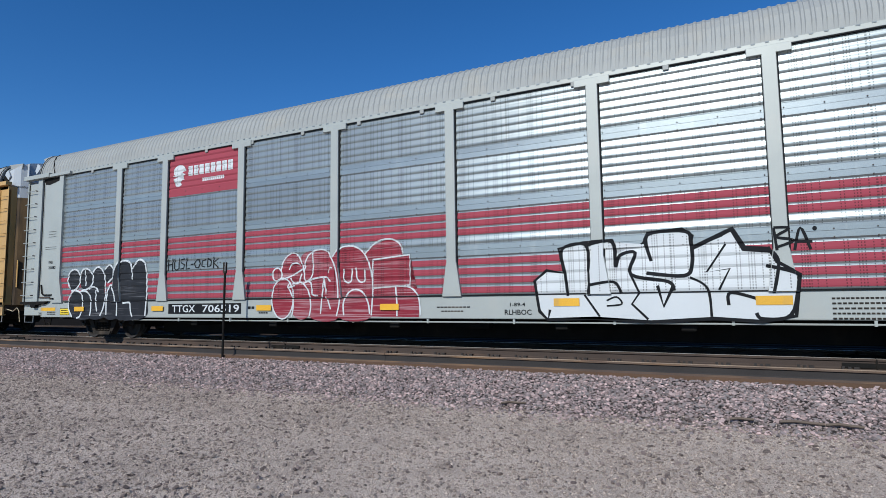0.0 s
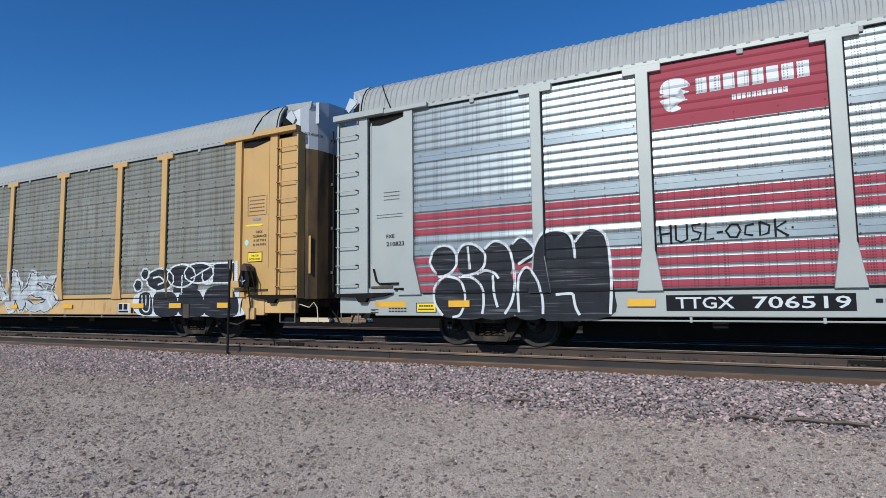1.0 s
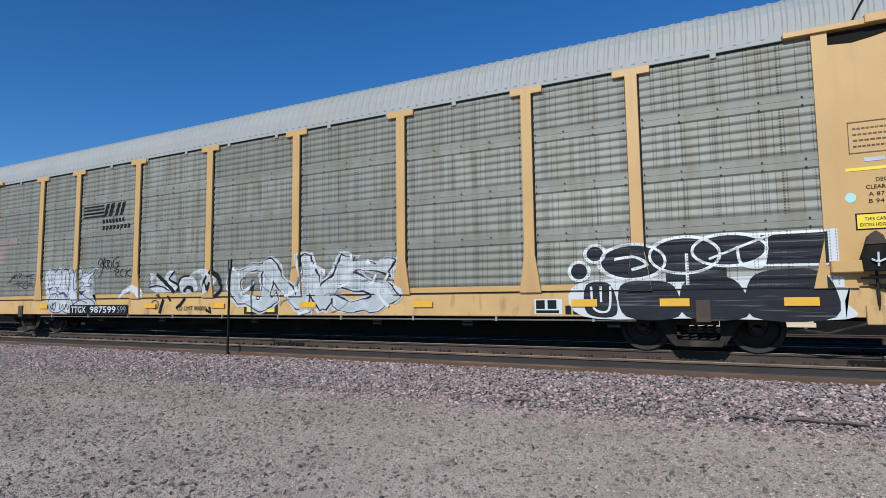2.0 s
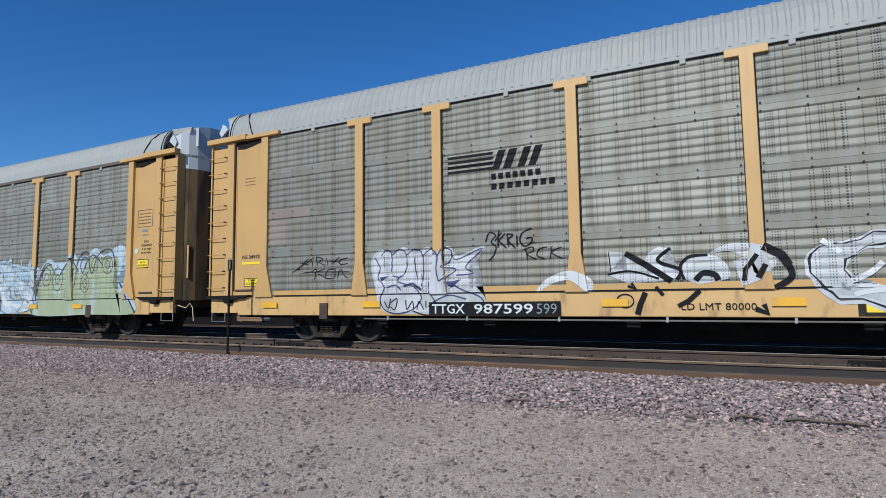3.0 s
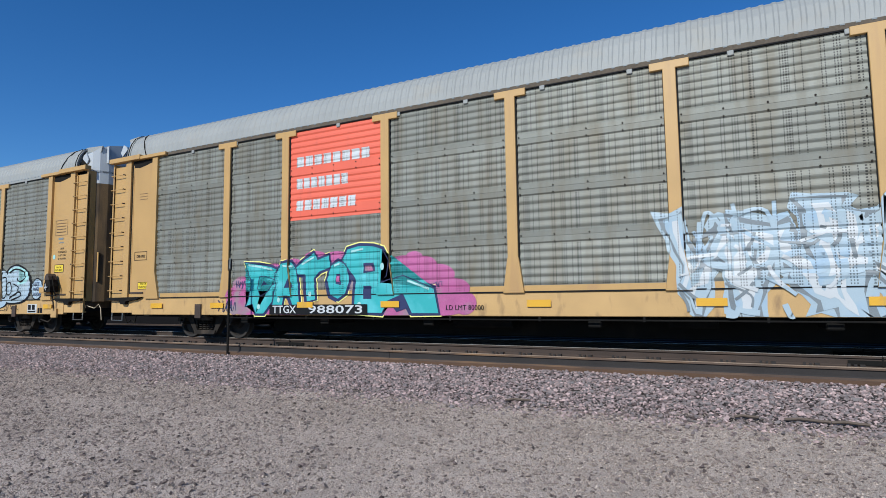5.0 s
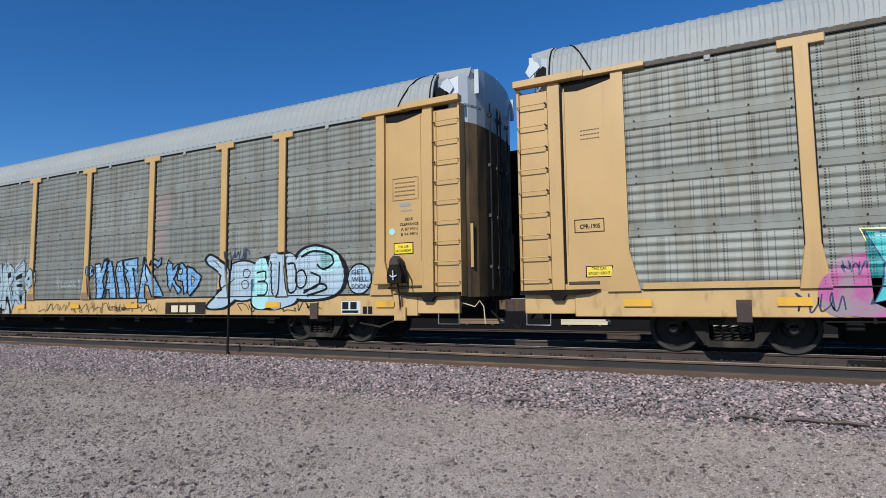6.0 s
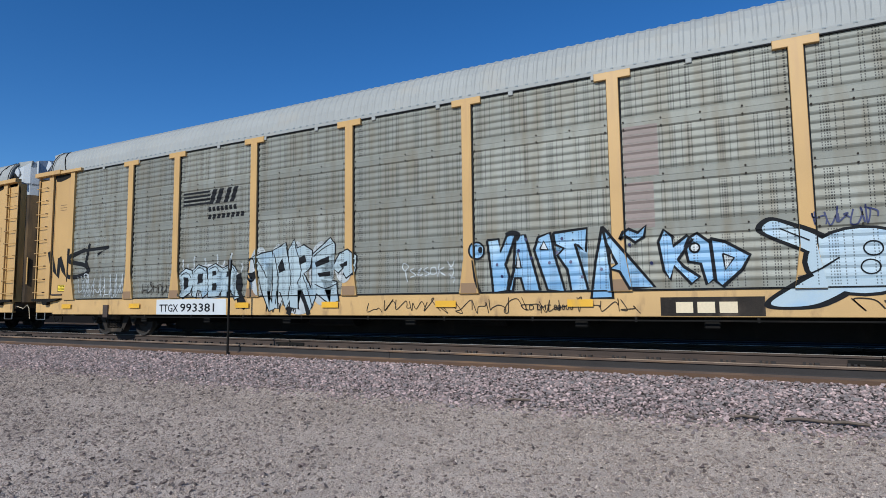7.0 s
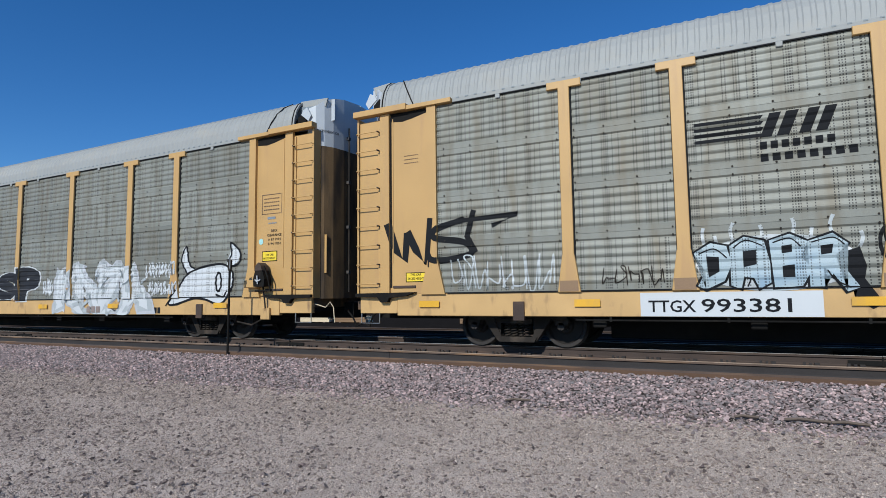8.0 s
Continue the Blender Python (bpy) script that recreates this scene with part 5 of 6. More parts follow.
wine_line = ("7,58 7,70 10,82 15,89 20,84 23,70 24,58", "7,53 14,57 23,66", "13,66 14,72 18,75 21,72", "14,55 16,48 20,48 22,60", "12,42 16,26 16,12 15,2", "15,46 22,48 27,36 29,18 28,3", "13,48 12,42 17,44",
             "24,70 27,84 33,91 40,89 45,76 48,56 49,24 47,3", "30,88 30.5,68 29,54 25,50 24,62 25,70", "26,50 29,46 30,32 34,30", "22,46 32,53 40,54 44,48", "36,6 37,30 38,54", "38,54 40,32 43,12", "41,60 43,66 45,66",
             "45,80 50,92 58,93 65,84 69,66 71,40 70,4", "52,64 52,50 55,46 57,50 57.5,64", "60,65 61,50 64,46 66,50 65.5,62", "52,4 52,22 57,36 64,34 68,20 69,6", "66,82 73,96 82,99 88,92 90,80", "86,3 86,22 85,40", "87,40 94,38 99,26 100,4")
piece(car_a, (-3.28, 0.72, 0.62, 2.32), [("wine", wine_fill), ("white", [("s", t, 0.036) for t in wine_line] + [("r", "3.7,60 3.6,9", 0.036), ("r", "8,27 8.2,28", 0.036), ("l", "71,74 94,78 94,41 71,38 71,74", 0.036)])], "wine-red bubble graffito with white outline")
white_body = "2,12 0,48 5,59 13,56 11,85 21,90 33,91 35,74 41,78 46,86 47,97 60,99 63,92 63,78 74,90 77,97 81,76 89,74 91,60 98,48 96,8 86,3 70,6 47,2 25,6 5,4"
piece(car_a, (3.18, 7.43, 0.58, 2.12), [("inkblack", [("q", white_body, 0.11)]), ("white", [("p", white_body)]),
      ("inkblack", [("s", "14,30 13,56 12,85 22,89 23,60 23,30", 0.055), ("s", "22,88 33,91 34,62 36,75 42,77 40,53 54,44 56,34", 0.06), ("s", "48,67 47,96 61,98 63,85 63,62 60,50 46,54", 0.06),
       ("l", "63,79 77,97 81,76 90,73", 0.07), ("s", "90,73 92,60 90,30", 0.05), ("l", "75,82 68,53 76,56 72,34", 0.035), ("l", "21,31 27,6", 0.04), ("l", "40,52 43,32 40,20 46,3", 0.04), ("l", "56,40 52,17 50,40", 0.06),
       ("s", "62,48 68,36 69,6", 0.04), ("s", "75,18 76,31 87,22", 0.05), ("s", "88,58 97,50 98,42 95,8 86,4 84,10", 0.055), ("s", "23,42 33,45 36,32", 0.05), ("s", "30,24 34,28 36,20 30,18", 0.03), ("l", "1,14 5,2 6,14", 0.05)])], "white graffito with heavy black outline")
field(car_a, (3.51, 3.98, 0.86, 1.0), "brightyellow", "reflector", "", 0.026)
field(car_a, (6.75, 7.25, 0.86, 1.0), "brightyellow", "reflector", "", 0.026)
tag_lines = ("0,95 1,5", "9,100 9,0", "0,50 9,55", "13,95 13,20 17,8 22,20 22,98", "33,92 26,88 27,60 33,48 31,20 25,15", "37,98 36,12 43,18", "45,45 50,48", "56,80 52,50 55,20 60,18 63,50 61,78 56,80", "73,76 67,70 66,30 72,22", "77,85 77,20 83,30 84,65 77,85", "88,95 88,10", "96,80 88,50 97,12")
piece(car_a, (-6.95, -5.02, 1.84, 2.18), [("inkblack", [("l", t, 0.034) for t in tag_lines] + [("e", "100,50 0.8,5")])], "quick black spray tag in capitals")
piece(car_a, (7.02, 7.62, 1.66, 2.08), [("inkblack", [("s", "5,95 10,10", 0.04), ("s", "5,95 40,90 10,60 50,45 8,20", 0.04), ("s", "50,10 65,90 85,10", 0.04), ("l", "52,40 90,38", 0.04), ("e", "96,85 5,8")])], "short black spray tag")

# -- the yellow car with black bubble letters
bubbles = ["5,60 4,12", "12,82 4,11", "27,70 13,22", "47,76 13,22", "63,80 13,19"]
piece(car_b, (7.84, 12.02, 0.60, 1.98), [("white", [("e", r) for r in ("5,60 5,14", "12,82 5,13", "27,70 14.5,24", "47,76 14.5,24", "63,80 14.5,21")] + [("p", "62,60 98,58 98,98 70,98"), ("f", "6,2 5,45 50,48 98,46 99,20 99,0 50,0")]),
      ("charcoal", [("e", r) for r in bubbles] + [("p", "75,62 95,61 95,95 74,95"), ("f", "8,6 8,42 18,42 20,4"), ("f", "24,2 22,40 34,46 43,38 44,2"), ("f", "47,2 46,40 56,52 66,40 68,2"), ("f", "70,2 70,46 82,56 94,48 96,2"), ("p", "40,44 62,44 62,66 40,66")]),
      ("white", [("r", r, 0.045) for r in bubbles] + [("s", "27,60 33,66 28,76 20,74", 0.05), ("l", "48,40 48,78", 0.05), ("l", "56,70 78,96", 0.04), ("s", "66,84 67,64 72,58 75,64 76,92", 0.045), ("s", "10,40 11,12 17,10 18,40", 0.04), ("s", "14,40 14,20", 0.04)])], "black bubble-letter graffito with white outline")
piece(car_b, (-8.76, -6.10, 0.64, 2.06), [("greyspray", [("f", "3,40 -1,80 8,98 20,92 30,100 42,92 52,99 60,90 70,98 78,84 99,96 92,72 90,46 99,24 96,6 60,2 20,2 8,12")]), ("fadedwhite", [("f", "4,42 2,78 9,94 20,88 30,96 42,88 52,95 60,86 70,94 76,80 92,88 88,72 86,46 95,24 92,8 60,5 20,5 9,14")]),
      ("navy", [("s", a, 0.026) for a in ("3,86 8,70 6,56 12,40 8,24 12,8 24,2 38,8 46,24 40,40 30,46", "9,88 14,97 19,90 19,64", "19,88 26,97 32,90 33,70 28,56 20,58", "28,58 24,50 30,46", "33,88 40,96 47,88 48,60 46,42", "40,84 41,66 43,52", "48,86 55,95 61,84 60,66 62,48", "61,84 66,95 72,90 71,76 64,68 76,64 62,48", "52,48 54,30 60,16 66,8", "72,92 76,78 98,92 84,68 90,58 76,56", "68,48 80,36 96,24 99,8", "58,20 70,28 84,22", "14,40 22,44 28,36")] + [("p", "66,46 80,50 72,38"), ("p", "8,56 17,58 9,50"), ("l", "30,42 38,46 46,36", 0.05)]),
      ("inkblack", [("s", a, 0.022) for a in ("12,20 16,10 18,24", "18,18 24,24 22,8 18,12", "32,22 33,8 38,20 39,8", "42,8 44,20 48,8", "50,20 50,10", "52,12 58,20 54,6", "38,6 50,0 62,2")]),
      ("lead", [("s", a, 0.02) for a in ("12,88 12,70", "32,90 34,76", "66,90 67,74", "46,60 48,30", "24,52 24,30")])], "white throw-up graffito with thin navy outline")
piece(car_b, (-3.78, -0.95, 0.64, 1.80), [("fadedwhite", [("p", "0,97 11,94 22,76 24,92 30,100 36,98 38,84 31,78 41,66 43,56 30,50 12,48 0,62 12,68 1,72"), ("f", "42,60 46,80 58,86 66,74 68,54 60,48 50,46"), ("f", "58,88 68,100 82,98 92,84 88,60 80,68 76,80 68,90"), ("p", "70,76 78,84 80,60 84,50 74,40")]),
      ("greyspray", [("e", "55,64 9,15"), ("e", "30,88 4,8"), ("e", "80,86 5,8")]),
      ("inkblack", [("l", "11,93 22,76 37,50", 0.10), ("s", "37,98 30,84 32,76 42,66 40,52", 0.06), ("s", "44,52 42,70 47,84 57,86", 0.05), ("s", "50,50 54,60 60,58 62,50", 0.09), ("l", "85,95 94,82 97,68", 0.13), ("s", "97,68 98,52 90,38", 0.09), ("l", "82,84 76,64 75,48", 0.07), ("l", "86,70 82,52", 0.08),
       ("s", "0,62 14,66 30,54", 0.035), ("l", "22,34 19,18 17,2", 0.09), ("l", "14,48 17,40 12,44", 0.05), ("l", "52,36 46,22 40,14", 0.07), ("l", "80,10 86,4 84,16", 0.08), ("l", "1,96 2,66", 0.02), ("l", "28,42 32,30", 0.06), ("r", "10,22 5,10", 0.02)])], "white and black spiky graffito")
throw(car_b, (-0.5, 3.9, 0.72, 1.90), "CNVS", [("fadedwhite", 0.07), ("charcoal", 0.045), ("fadedwhite", 0.03), ("greyspray", 0.0)], "faded white graffito", 6, overlap=0.3, wild=0.18, accents=(("lead", 0.03, 4), ("white", 0.06, 4)))
piece(car_b, (-5.1, -4.0, 1.0, 1.45), [("white", [("f", "0,10 20,70 60,100 95,60 90,10 60,60 30,50")])], "faded white graffito swirl")
letters_tag(car_b, (-11.01, -9.37, 1.40, 2.02), ("10,40 20,66 30,84", "14,70 30,62", "0,34 40,88", "34,84 38,56", "44,90 46,58", "44,90 56,80 48,70 60,56", "62,84 64,56", "70,60 84,84", "66,72 84,66", "98,80 84,72 86,58 98,60", "34,34 44,44 40,4", "40,30 58,44", "48,26 62,8", "64,40 60,12 74,10 76,40 64,40", "80,10 86,40 92,16 98,8", "20,30 34,34 100,30"), "inkblack", 0.022, "thin black spray tag in two rows")
letters_tag(car_b, (-6.09, -5.11, 1.70, 2.30), ("0,60 8,90 22,80 12,60 22,40 14,10 6,0", "20,62 34,88", "28,96 26,40", "26,60 42,84", "28,62 44,36", "46,82 48,40", "46,82 58,78 48,62 62,36", "66,76 66,40", "66,94 68,92", "96,96 78,84 72,60 80,40 94,50 96,66 84,64"), "inkblack", 0.032, "black spray tag in slanted letters")
letters_tag(car_b, (-5.33, -4.57, 1.64, 1.93), ("6,90 12,10", "0,80 24,96 26,70 10,50 34,14", "62,92 42,80 36,40 56,14", "72,94 70,16", "98,86 72,56 100,12"), "inkblack", 0.024, "black spray tag in slanted letters")
field(car_b, (-7.35, -4.63, 0.63, 0.90), "inkblack", "stencil_field", "black stencil field with white marks", 0.034)
lettering(car_b, "TTGX", (-7.28, -6.55, 0.67, 0.86), "white", lift=0.038)
lettering(car_b, "987599", (-6.35, -5.15, 0.67, 0.86), "white", lift=0.038)
lettering(car_b, "599", (-5.08, -4.70, 0.67, 0.86), "lead", lift=0.038, bold=0.0)
lettering(car_b, "NS 24972", (-12.62, -12.04, 2.00, 2.09), "inkblack", lift=0.01)
boxed_marks(car_b, 7.2)
field(car_b, (-0.2, 0.9, 0.64, 0.95), "truck", "emblem_field")
bars(car_b, [(-0.1, 0.86, 0.70, 0.88, 3)], "signyellow", "emblem_mark", "", 0.008)
lettering(car_b, "LD LMT 80000", (-2.6, -1.5, 0.74, 0.85), "inkblack", lift=0.02)


def slanted_emblem(car):
    """The dark company mark on one side sheet: speed lines, a slanted mark and two rows of plain blocks."""
    shapes = [[(-6.90, z), (-5.92, z), (-5.88, z + 0.055), (-6.90, z + 0.055)] for z in (3.79, 3.69, 3.59, 3.49)]
    shapes += [[(a - 0.09, 3.48), (a + w - 0.09, 3.48), (a + w + 0.06, 3.86), (a + 0.06, 3.86)] for a, w in ((-5.85, 0.16), (-5.62, 0.17), (-5.32, 0.15), (-5.10, 0.15))]
    for pts in shapes:
        bm = bmesh.new()
        fill(bm, pts)
        bmesh.ops.recalc_face_normals(bm, faces=bm.faces[:])
        coat(car, "emblem_mark", bm, "inkblack", 0.006, None, "black company mark as plain slanted bars")
    bars(car, [(-5.95, -4.90, 3.285, 3.405, 7), (-5.95, -4.62, 3.085, 3.205, 8)], "inkblack", "emblem_mark", share=0.66)


slanted_emblem(car_b)
slanted_emblem(car_d)

# -- the yellow car with the red-orange emblem field and teal letters
field(car_c, (-7.03, -4.44, 2.84, 4.97), "orange", "emblem_field", "red-orange painted emblem field", 0.005)
bars(car_c, [(-6.82, -4.70, 4.10, 4.34, 8), (-6.82, -5.30, 3.58, 3.82, 7), (-6.82, -5.08, 3.06, 3.30, 7)], "white", "emblem_mark", "white company marks as plain blocks", 0.010)
haze_spots = ("3,22 4,22", "7,46 5,14", "12,30 7,30", "22,62 6,16", "31,72 5,12", "41,84 5,9", "50,80 6,11", "83,66 5,12", "88,52 6,15", "93,34 6,14", "97,16 4,15", "80,78 3,7", "9,9 9,9", "30,6 22,6", "70,6 28,6", "55,60 8,26", "90,14 9,14", "76,60 8,20")
piece(car_c, (-9.0, -2.3, 0.63, 2.2), [("pink", [("e", t) for t in haze_spots])], "magenta spray haze behind teal letters")
teal_letters = ("-1,81 8,77 15,73 19,68 17,53 11,59 8,58 7,41 9,28 13,34 16,46 18,44 16,19 11,1 6,1 4,16 0,13 2,28 3,50", "17,62 22,77 27,79 30,68 31,44 32,16 28,13 26,28 23,28 22,13 16,13 18,44",
                "29,68 34,80 40,91 42,80 48,86 49,68 43,62 40,53 41,22 36,19 35,59 31,59", "47,50 49,70 53,77 57,72 59,50 57,30 53,22 49,28", "55,77 58,93 64,97 71,95 76,90 79,74 78,53 75,44 85,53 99,35 101,2 89,2 85,28 78,19 75,2 61,3 62,50")
teal_gaps = ("24,40 26,54 28,40", "66,58 66,72 71,72 72,60", "66,40 70,40 70,22 66,22", "51.5,44 52,58 54,58 54.5,42", "9,44 11,52 13,46")


def moved(text, dx, dz):
    """The same points, shifted."""
    return " ".join(f"{u + dx:.1f},{max(v + dz, 0):.1f}" for u, v in points(text))


piece(car_c, (-8.38, -3.12, 0.64, 2.20), [("lemon", [("q", t, 0.17) for t in teal_letters]),
      ("navy", [("q", t, 0.115) for t in teal_letters] + [("p", moved(t, -1.3, -4)) for t in teal_letters[1:]]),
      ("teal", [("p", t) for t in teal_letters]),
      ("navy", [("q", t, 0.02) for t in teal_letters] + [("p", t) for t in teal_gaps] + [("p", "78,19 85,28 88,10 82,4")]),
      ("mint", [("s", t, 0.045) for t in ("1,77 9,73 16,68", "23,73 28,72", "33,74 40,84", "51,70 54,73", "60,89 66,92", "87,46 97,34")] + [("e", t) for t in ("8,12 1,4", "20,22 0.8,4", "38,30 0.8,4", "64,14 1,4", "76,66 0.9,5")]),
      ("pink", [("p", "52,47 52.3,55 53.7,55 54,46"), ("p", "67,61 67,68 70,68 71,61")])], "teal spiky graffito with navy and lemon outline")
scribble(car_c, (-9.35, -8.75, 0.70, 1.0), 4, "navy", 0.02, "small navy marker tag", 71)
scribble(car_c, (-8.75, -8.45, 1.25, 1.5), 3, "navy", 0.02, "small navy marker tag", 72)
scribble(car_c, (-3.4, -3.0, 1.2, 1.32), 3, "navy", 0.018, "small navy marker tag", 73)
field(car_c, (-7.60, -4.80, 0.64, 0.87), "inkblack", "stencil_field", "black stencil field with white marks", 0.034)
lettering(car_c, "TTGX", (-7.50, -6.78, 0.67, 0.85), "white", lift=0.038)
lettering(car_c, "988073", (-6.42, -4.92, 0.67, 0.85), "white", lift=0.038)
lettering(car_c, "LD LMT 80000", (-2.90, -2.08, 0.74, 0.84), "inkblack", lift=0.02)
throw(car_c, (1.55, 6.95, 0.68, 2.32), "WNKRS", [("paleblue", 0.085), ("lead", 0.05), ("paleblue", 0.028), ("white", -0.02)], "whitish blue wild-style graffito", 31, overlap=0.40, wild=0.24, accents=(("lead", 0.045, 5), ("paleblue", 0.08, 5), ("white", 0.05, 4)))
scribble(car_c, (1.7, 6.9, 1.2, 2.45), 9, "paleblue", 0.06, "loose pale blue spray lines", 32, 0.026)
piece(car_c, (6.91, 12.28, 0.62, 2.62), [("paleblue", [("f", "2,0 4,40 12,74 20,86 30,72 42,92 50,76 62,98 72,84 84,100 90,84 82,52 90,34 98,4 60,0")]), ("sage", [("f", "3,0 6,36 14,68 21,76 30,58 40,80 50,60 60,86 70,70 80,84 84,70 78,44 88,26 97,2 60,0")]),
      ("slate", [("r", a, 0.026) for a in ("17,58 4.5,14", "28,54 5,18", "54,72 4,13", "54,46 4,13", "63,74 2.8,10", "74,72 4.5,13", "54,46 1.8,6", "17,58 2,6", "28,54 2,7", "74,72 2,6")] + [("s", a, 0.04) for a in ("8,30 10,60 18,80 26,60", "44,40 48,84 56,92 60,60 66,88 76,94 82,70", "2,4 6,40 14,70 22,78", "30,60 40,82 48,64", "52,62 60,88 70,72")]),
      ("navy", [("s", "84,46 90,30 98,3", 0.045), ("s", "3,0 8,40 14,68", 0.03)])], "faded green graffito with pale blue haze")
boxed_marks(car_c, 8.2)
bars(car_c, [(4.5, 5.3, 0.70, 0.88, 3)], "rustpanel", "emblem_mark", "", 0.03)

# -- the yellow car with pale blue pieces
letters_k = ("8,90 13,91 13.4,71 16.4,96 20.2,97 15.5,52 17,35 16,12 10.3,10",
             "16.6,12 18.7,41 19.8,95 23.7,95 29.2,12 23.1,11 21.5,31 19.2,31 18.4,12",
             "27.1,71 28.8,90 33.6,96 35.1,61 38.7,10 32.1,12 29.4,43 28.2,58",
             "34.7,95 47.3,99 46.6,65 43.9,75 42.7,78 47.1,12 41,10 39.6,41 36.1,62 38.5,72 35.3,78",
             "52.7,100 54.6,62 55.2,40 55.7,0 48.1,0 50,52",
             "52.7,100 61.5,56 69.8,14 61.5,13 58.4,36 55.2,40 57.6,46 53.9,76",
             "58.8,80 60.1,90 61.8,94 64.9,88 67.6,97 66.9,82 63.9,75 60.8,84",
             "71.4,74 73.3,90 76.1,80 76,67 80.7,81 82.2,75 77.5,49 79.2,40 84,26 81.3,17 76.1,41 74.9,23 72.9,35",
             "79.8,65 81.3,78 83.7,83 87.6,70 88.5,23 86,16 84.4,43 80.7,46",
             "87.6,75 92,70 99,52 96.6,34 90.8,13 88.7,20")
gaps_k = ("19.7,46 20.6,72 21.9,46", "29.4,72 30.9,84 32.6,71", "53.9,74 57.4,47 54.6,47", "91.1,55 94.4,49 91.7,34")
piece(car_d, (1.45, 6.40, 0.95, 2.22), [("midblue", [("p", a) for a in letters_k] + [("e", "3.6,75 3.0,13")]), ("greyspray", [("p", a) for a in gaps_k] + [("e", "82.8,64 1.5,6")]),
      ("inkblack", [("l", a + " " + a.split()[0], 0.05) for a in letters_k] + [("l", a + " " + a.split()[0], 0.03) for a in gaps_k] + [("r", "3.6,75 3.0,13", 0.035), ("e", "5,76 0.9,5"), ("r", "82.8,64 1.5,6", 0.03), ("s", "2,60 3,30 5,10", 0.04), ("s", "16,96 18,99 21,96 20,88", 0.09)]),
      ("navy", [("e", a + " 0.55,2.4") for a in ("14,34", "21,72", "26,60", "36,66", "38,86", "41,52", "45,30", "52,40", "12,52", "24,88", "33,52", "62,72", "69,46")])], "light blue block-letter graffito with black outline")
piece(car_d, (6.41, 11.05, 0.74, 2.24), [("inkblack", [("e", "30,48 16.5,35"), ("f", "1,82 4,96 10,92 22,72 18,54 12,62"), ("f", "2,4 6,18 20,42 30,28 20,4 8,0"), ("f", "62,40 66,86 78,101 92,88 99,60 96,28 84,14 64,16"), ("f", "36,10 40,76 50,88 66,86 70,20 60,4 48,0")]),
      ("paleblue", [("e", "30,48 15,32"), ("f", "3,82 5,92 9,89 20,70 17,58 12,66"), ("f", "4,6 8,17 20,38 27,26 18,7 9,3"), ("f", "64,42 68,84 78,97 90,86 96,60 94,30 83,18 66,20"), ("f", "49,8 49,84 58,87 66,82 68,22 60,6")]),
      ("mint", [("f", "37,12 39,74 47,78 48,8"), ("f", "80,60 88,66 90,80 82,88 70,84 72,90 82,95 92,84 94,66 86,56")]),
      ("inkblack", [("s", "40,60 46,62 46,48 41,46 47,44 47,26 41,24", 0.04), ("s", "50,78 51,30 56,26 57,76", 0.04), ("s", "60,70 62,30 67,34 66,70 61,72", 0.045), ("r", "70,48 3.5,14", 0.04), ("s", "72,30 80,36 82,50 76,58", 0.045), ("s", "74,22 86,32 82,40 72,26", 0.05), ("r", "33,60 2.5,7", 0.02), ("r", "32,42 2.5,7", 0.02),
       ("s", "12,32 18,40 24,52", 0.025), ("s", "8,84 16,70", 0.02), ("s", "70,82 78,90 88,84 90,70 84,62 80,70", 0.05)])], "pale blue bubble graffito with dark outline")
piece(car_d, (10.98, 11.62, 1.08, 1.76), [("inkblack", [("e", "50,50 52,52")]), ("paleblue", [("e", "50,50 46,46")])], "pale blue spray disc with words")
for k, (w, z) in enumerate((("GET", 1.52), ("WELL", 1.36), ("SOON", 1.20))):
    lettering(car_d, w, (11.10, 11.10 + 0.11 * len(w), z, z + 0.11), "navy", lift=0.022)
scribble(car_d, (7.2, 8.0, 1.98, 2.3), 5, "navy", 0.022, "thin navy spray tag", 43)
tall_letters = ("7,80 14,84 24,86 25,76 18,72 19,60 24,61 23,52 19,50 20,30 27,8 22,5 13,38 9,66", "25,87 32,92 37,97 39,78 45,30 38,8 33,30 29,32 30,8 25,10 25,50", "40,86 45,100 48,88 54,92 62,84 60,62 54,54 65,22 60,6 53,34 49,42 49,8 42,10",
                "62,78 70,88 78,99 82,90 82,80 72,72 70,62 79,62 80,48 70,46 83,42 85,18 78,14 66,28 61,8 62,46", "80,60 86,78 94,82 100,74 99,54 93,47 90,56 92,66 85,54")
tall_gaps = ("30,66 34,76 37,60 31,56", "50,76 55,79 57,70 50,66", "64,68 70,72 77,76 77,68 66,62", "67,54 78,56 78,50 68,49", "86,64 94,68 94,62 88,60")
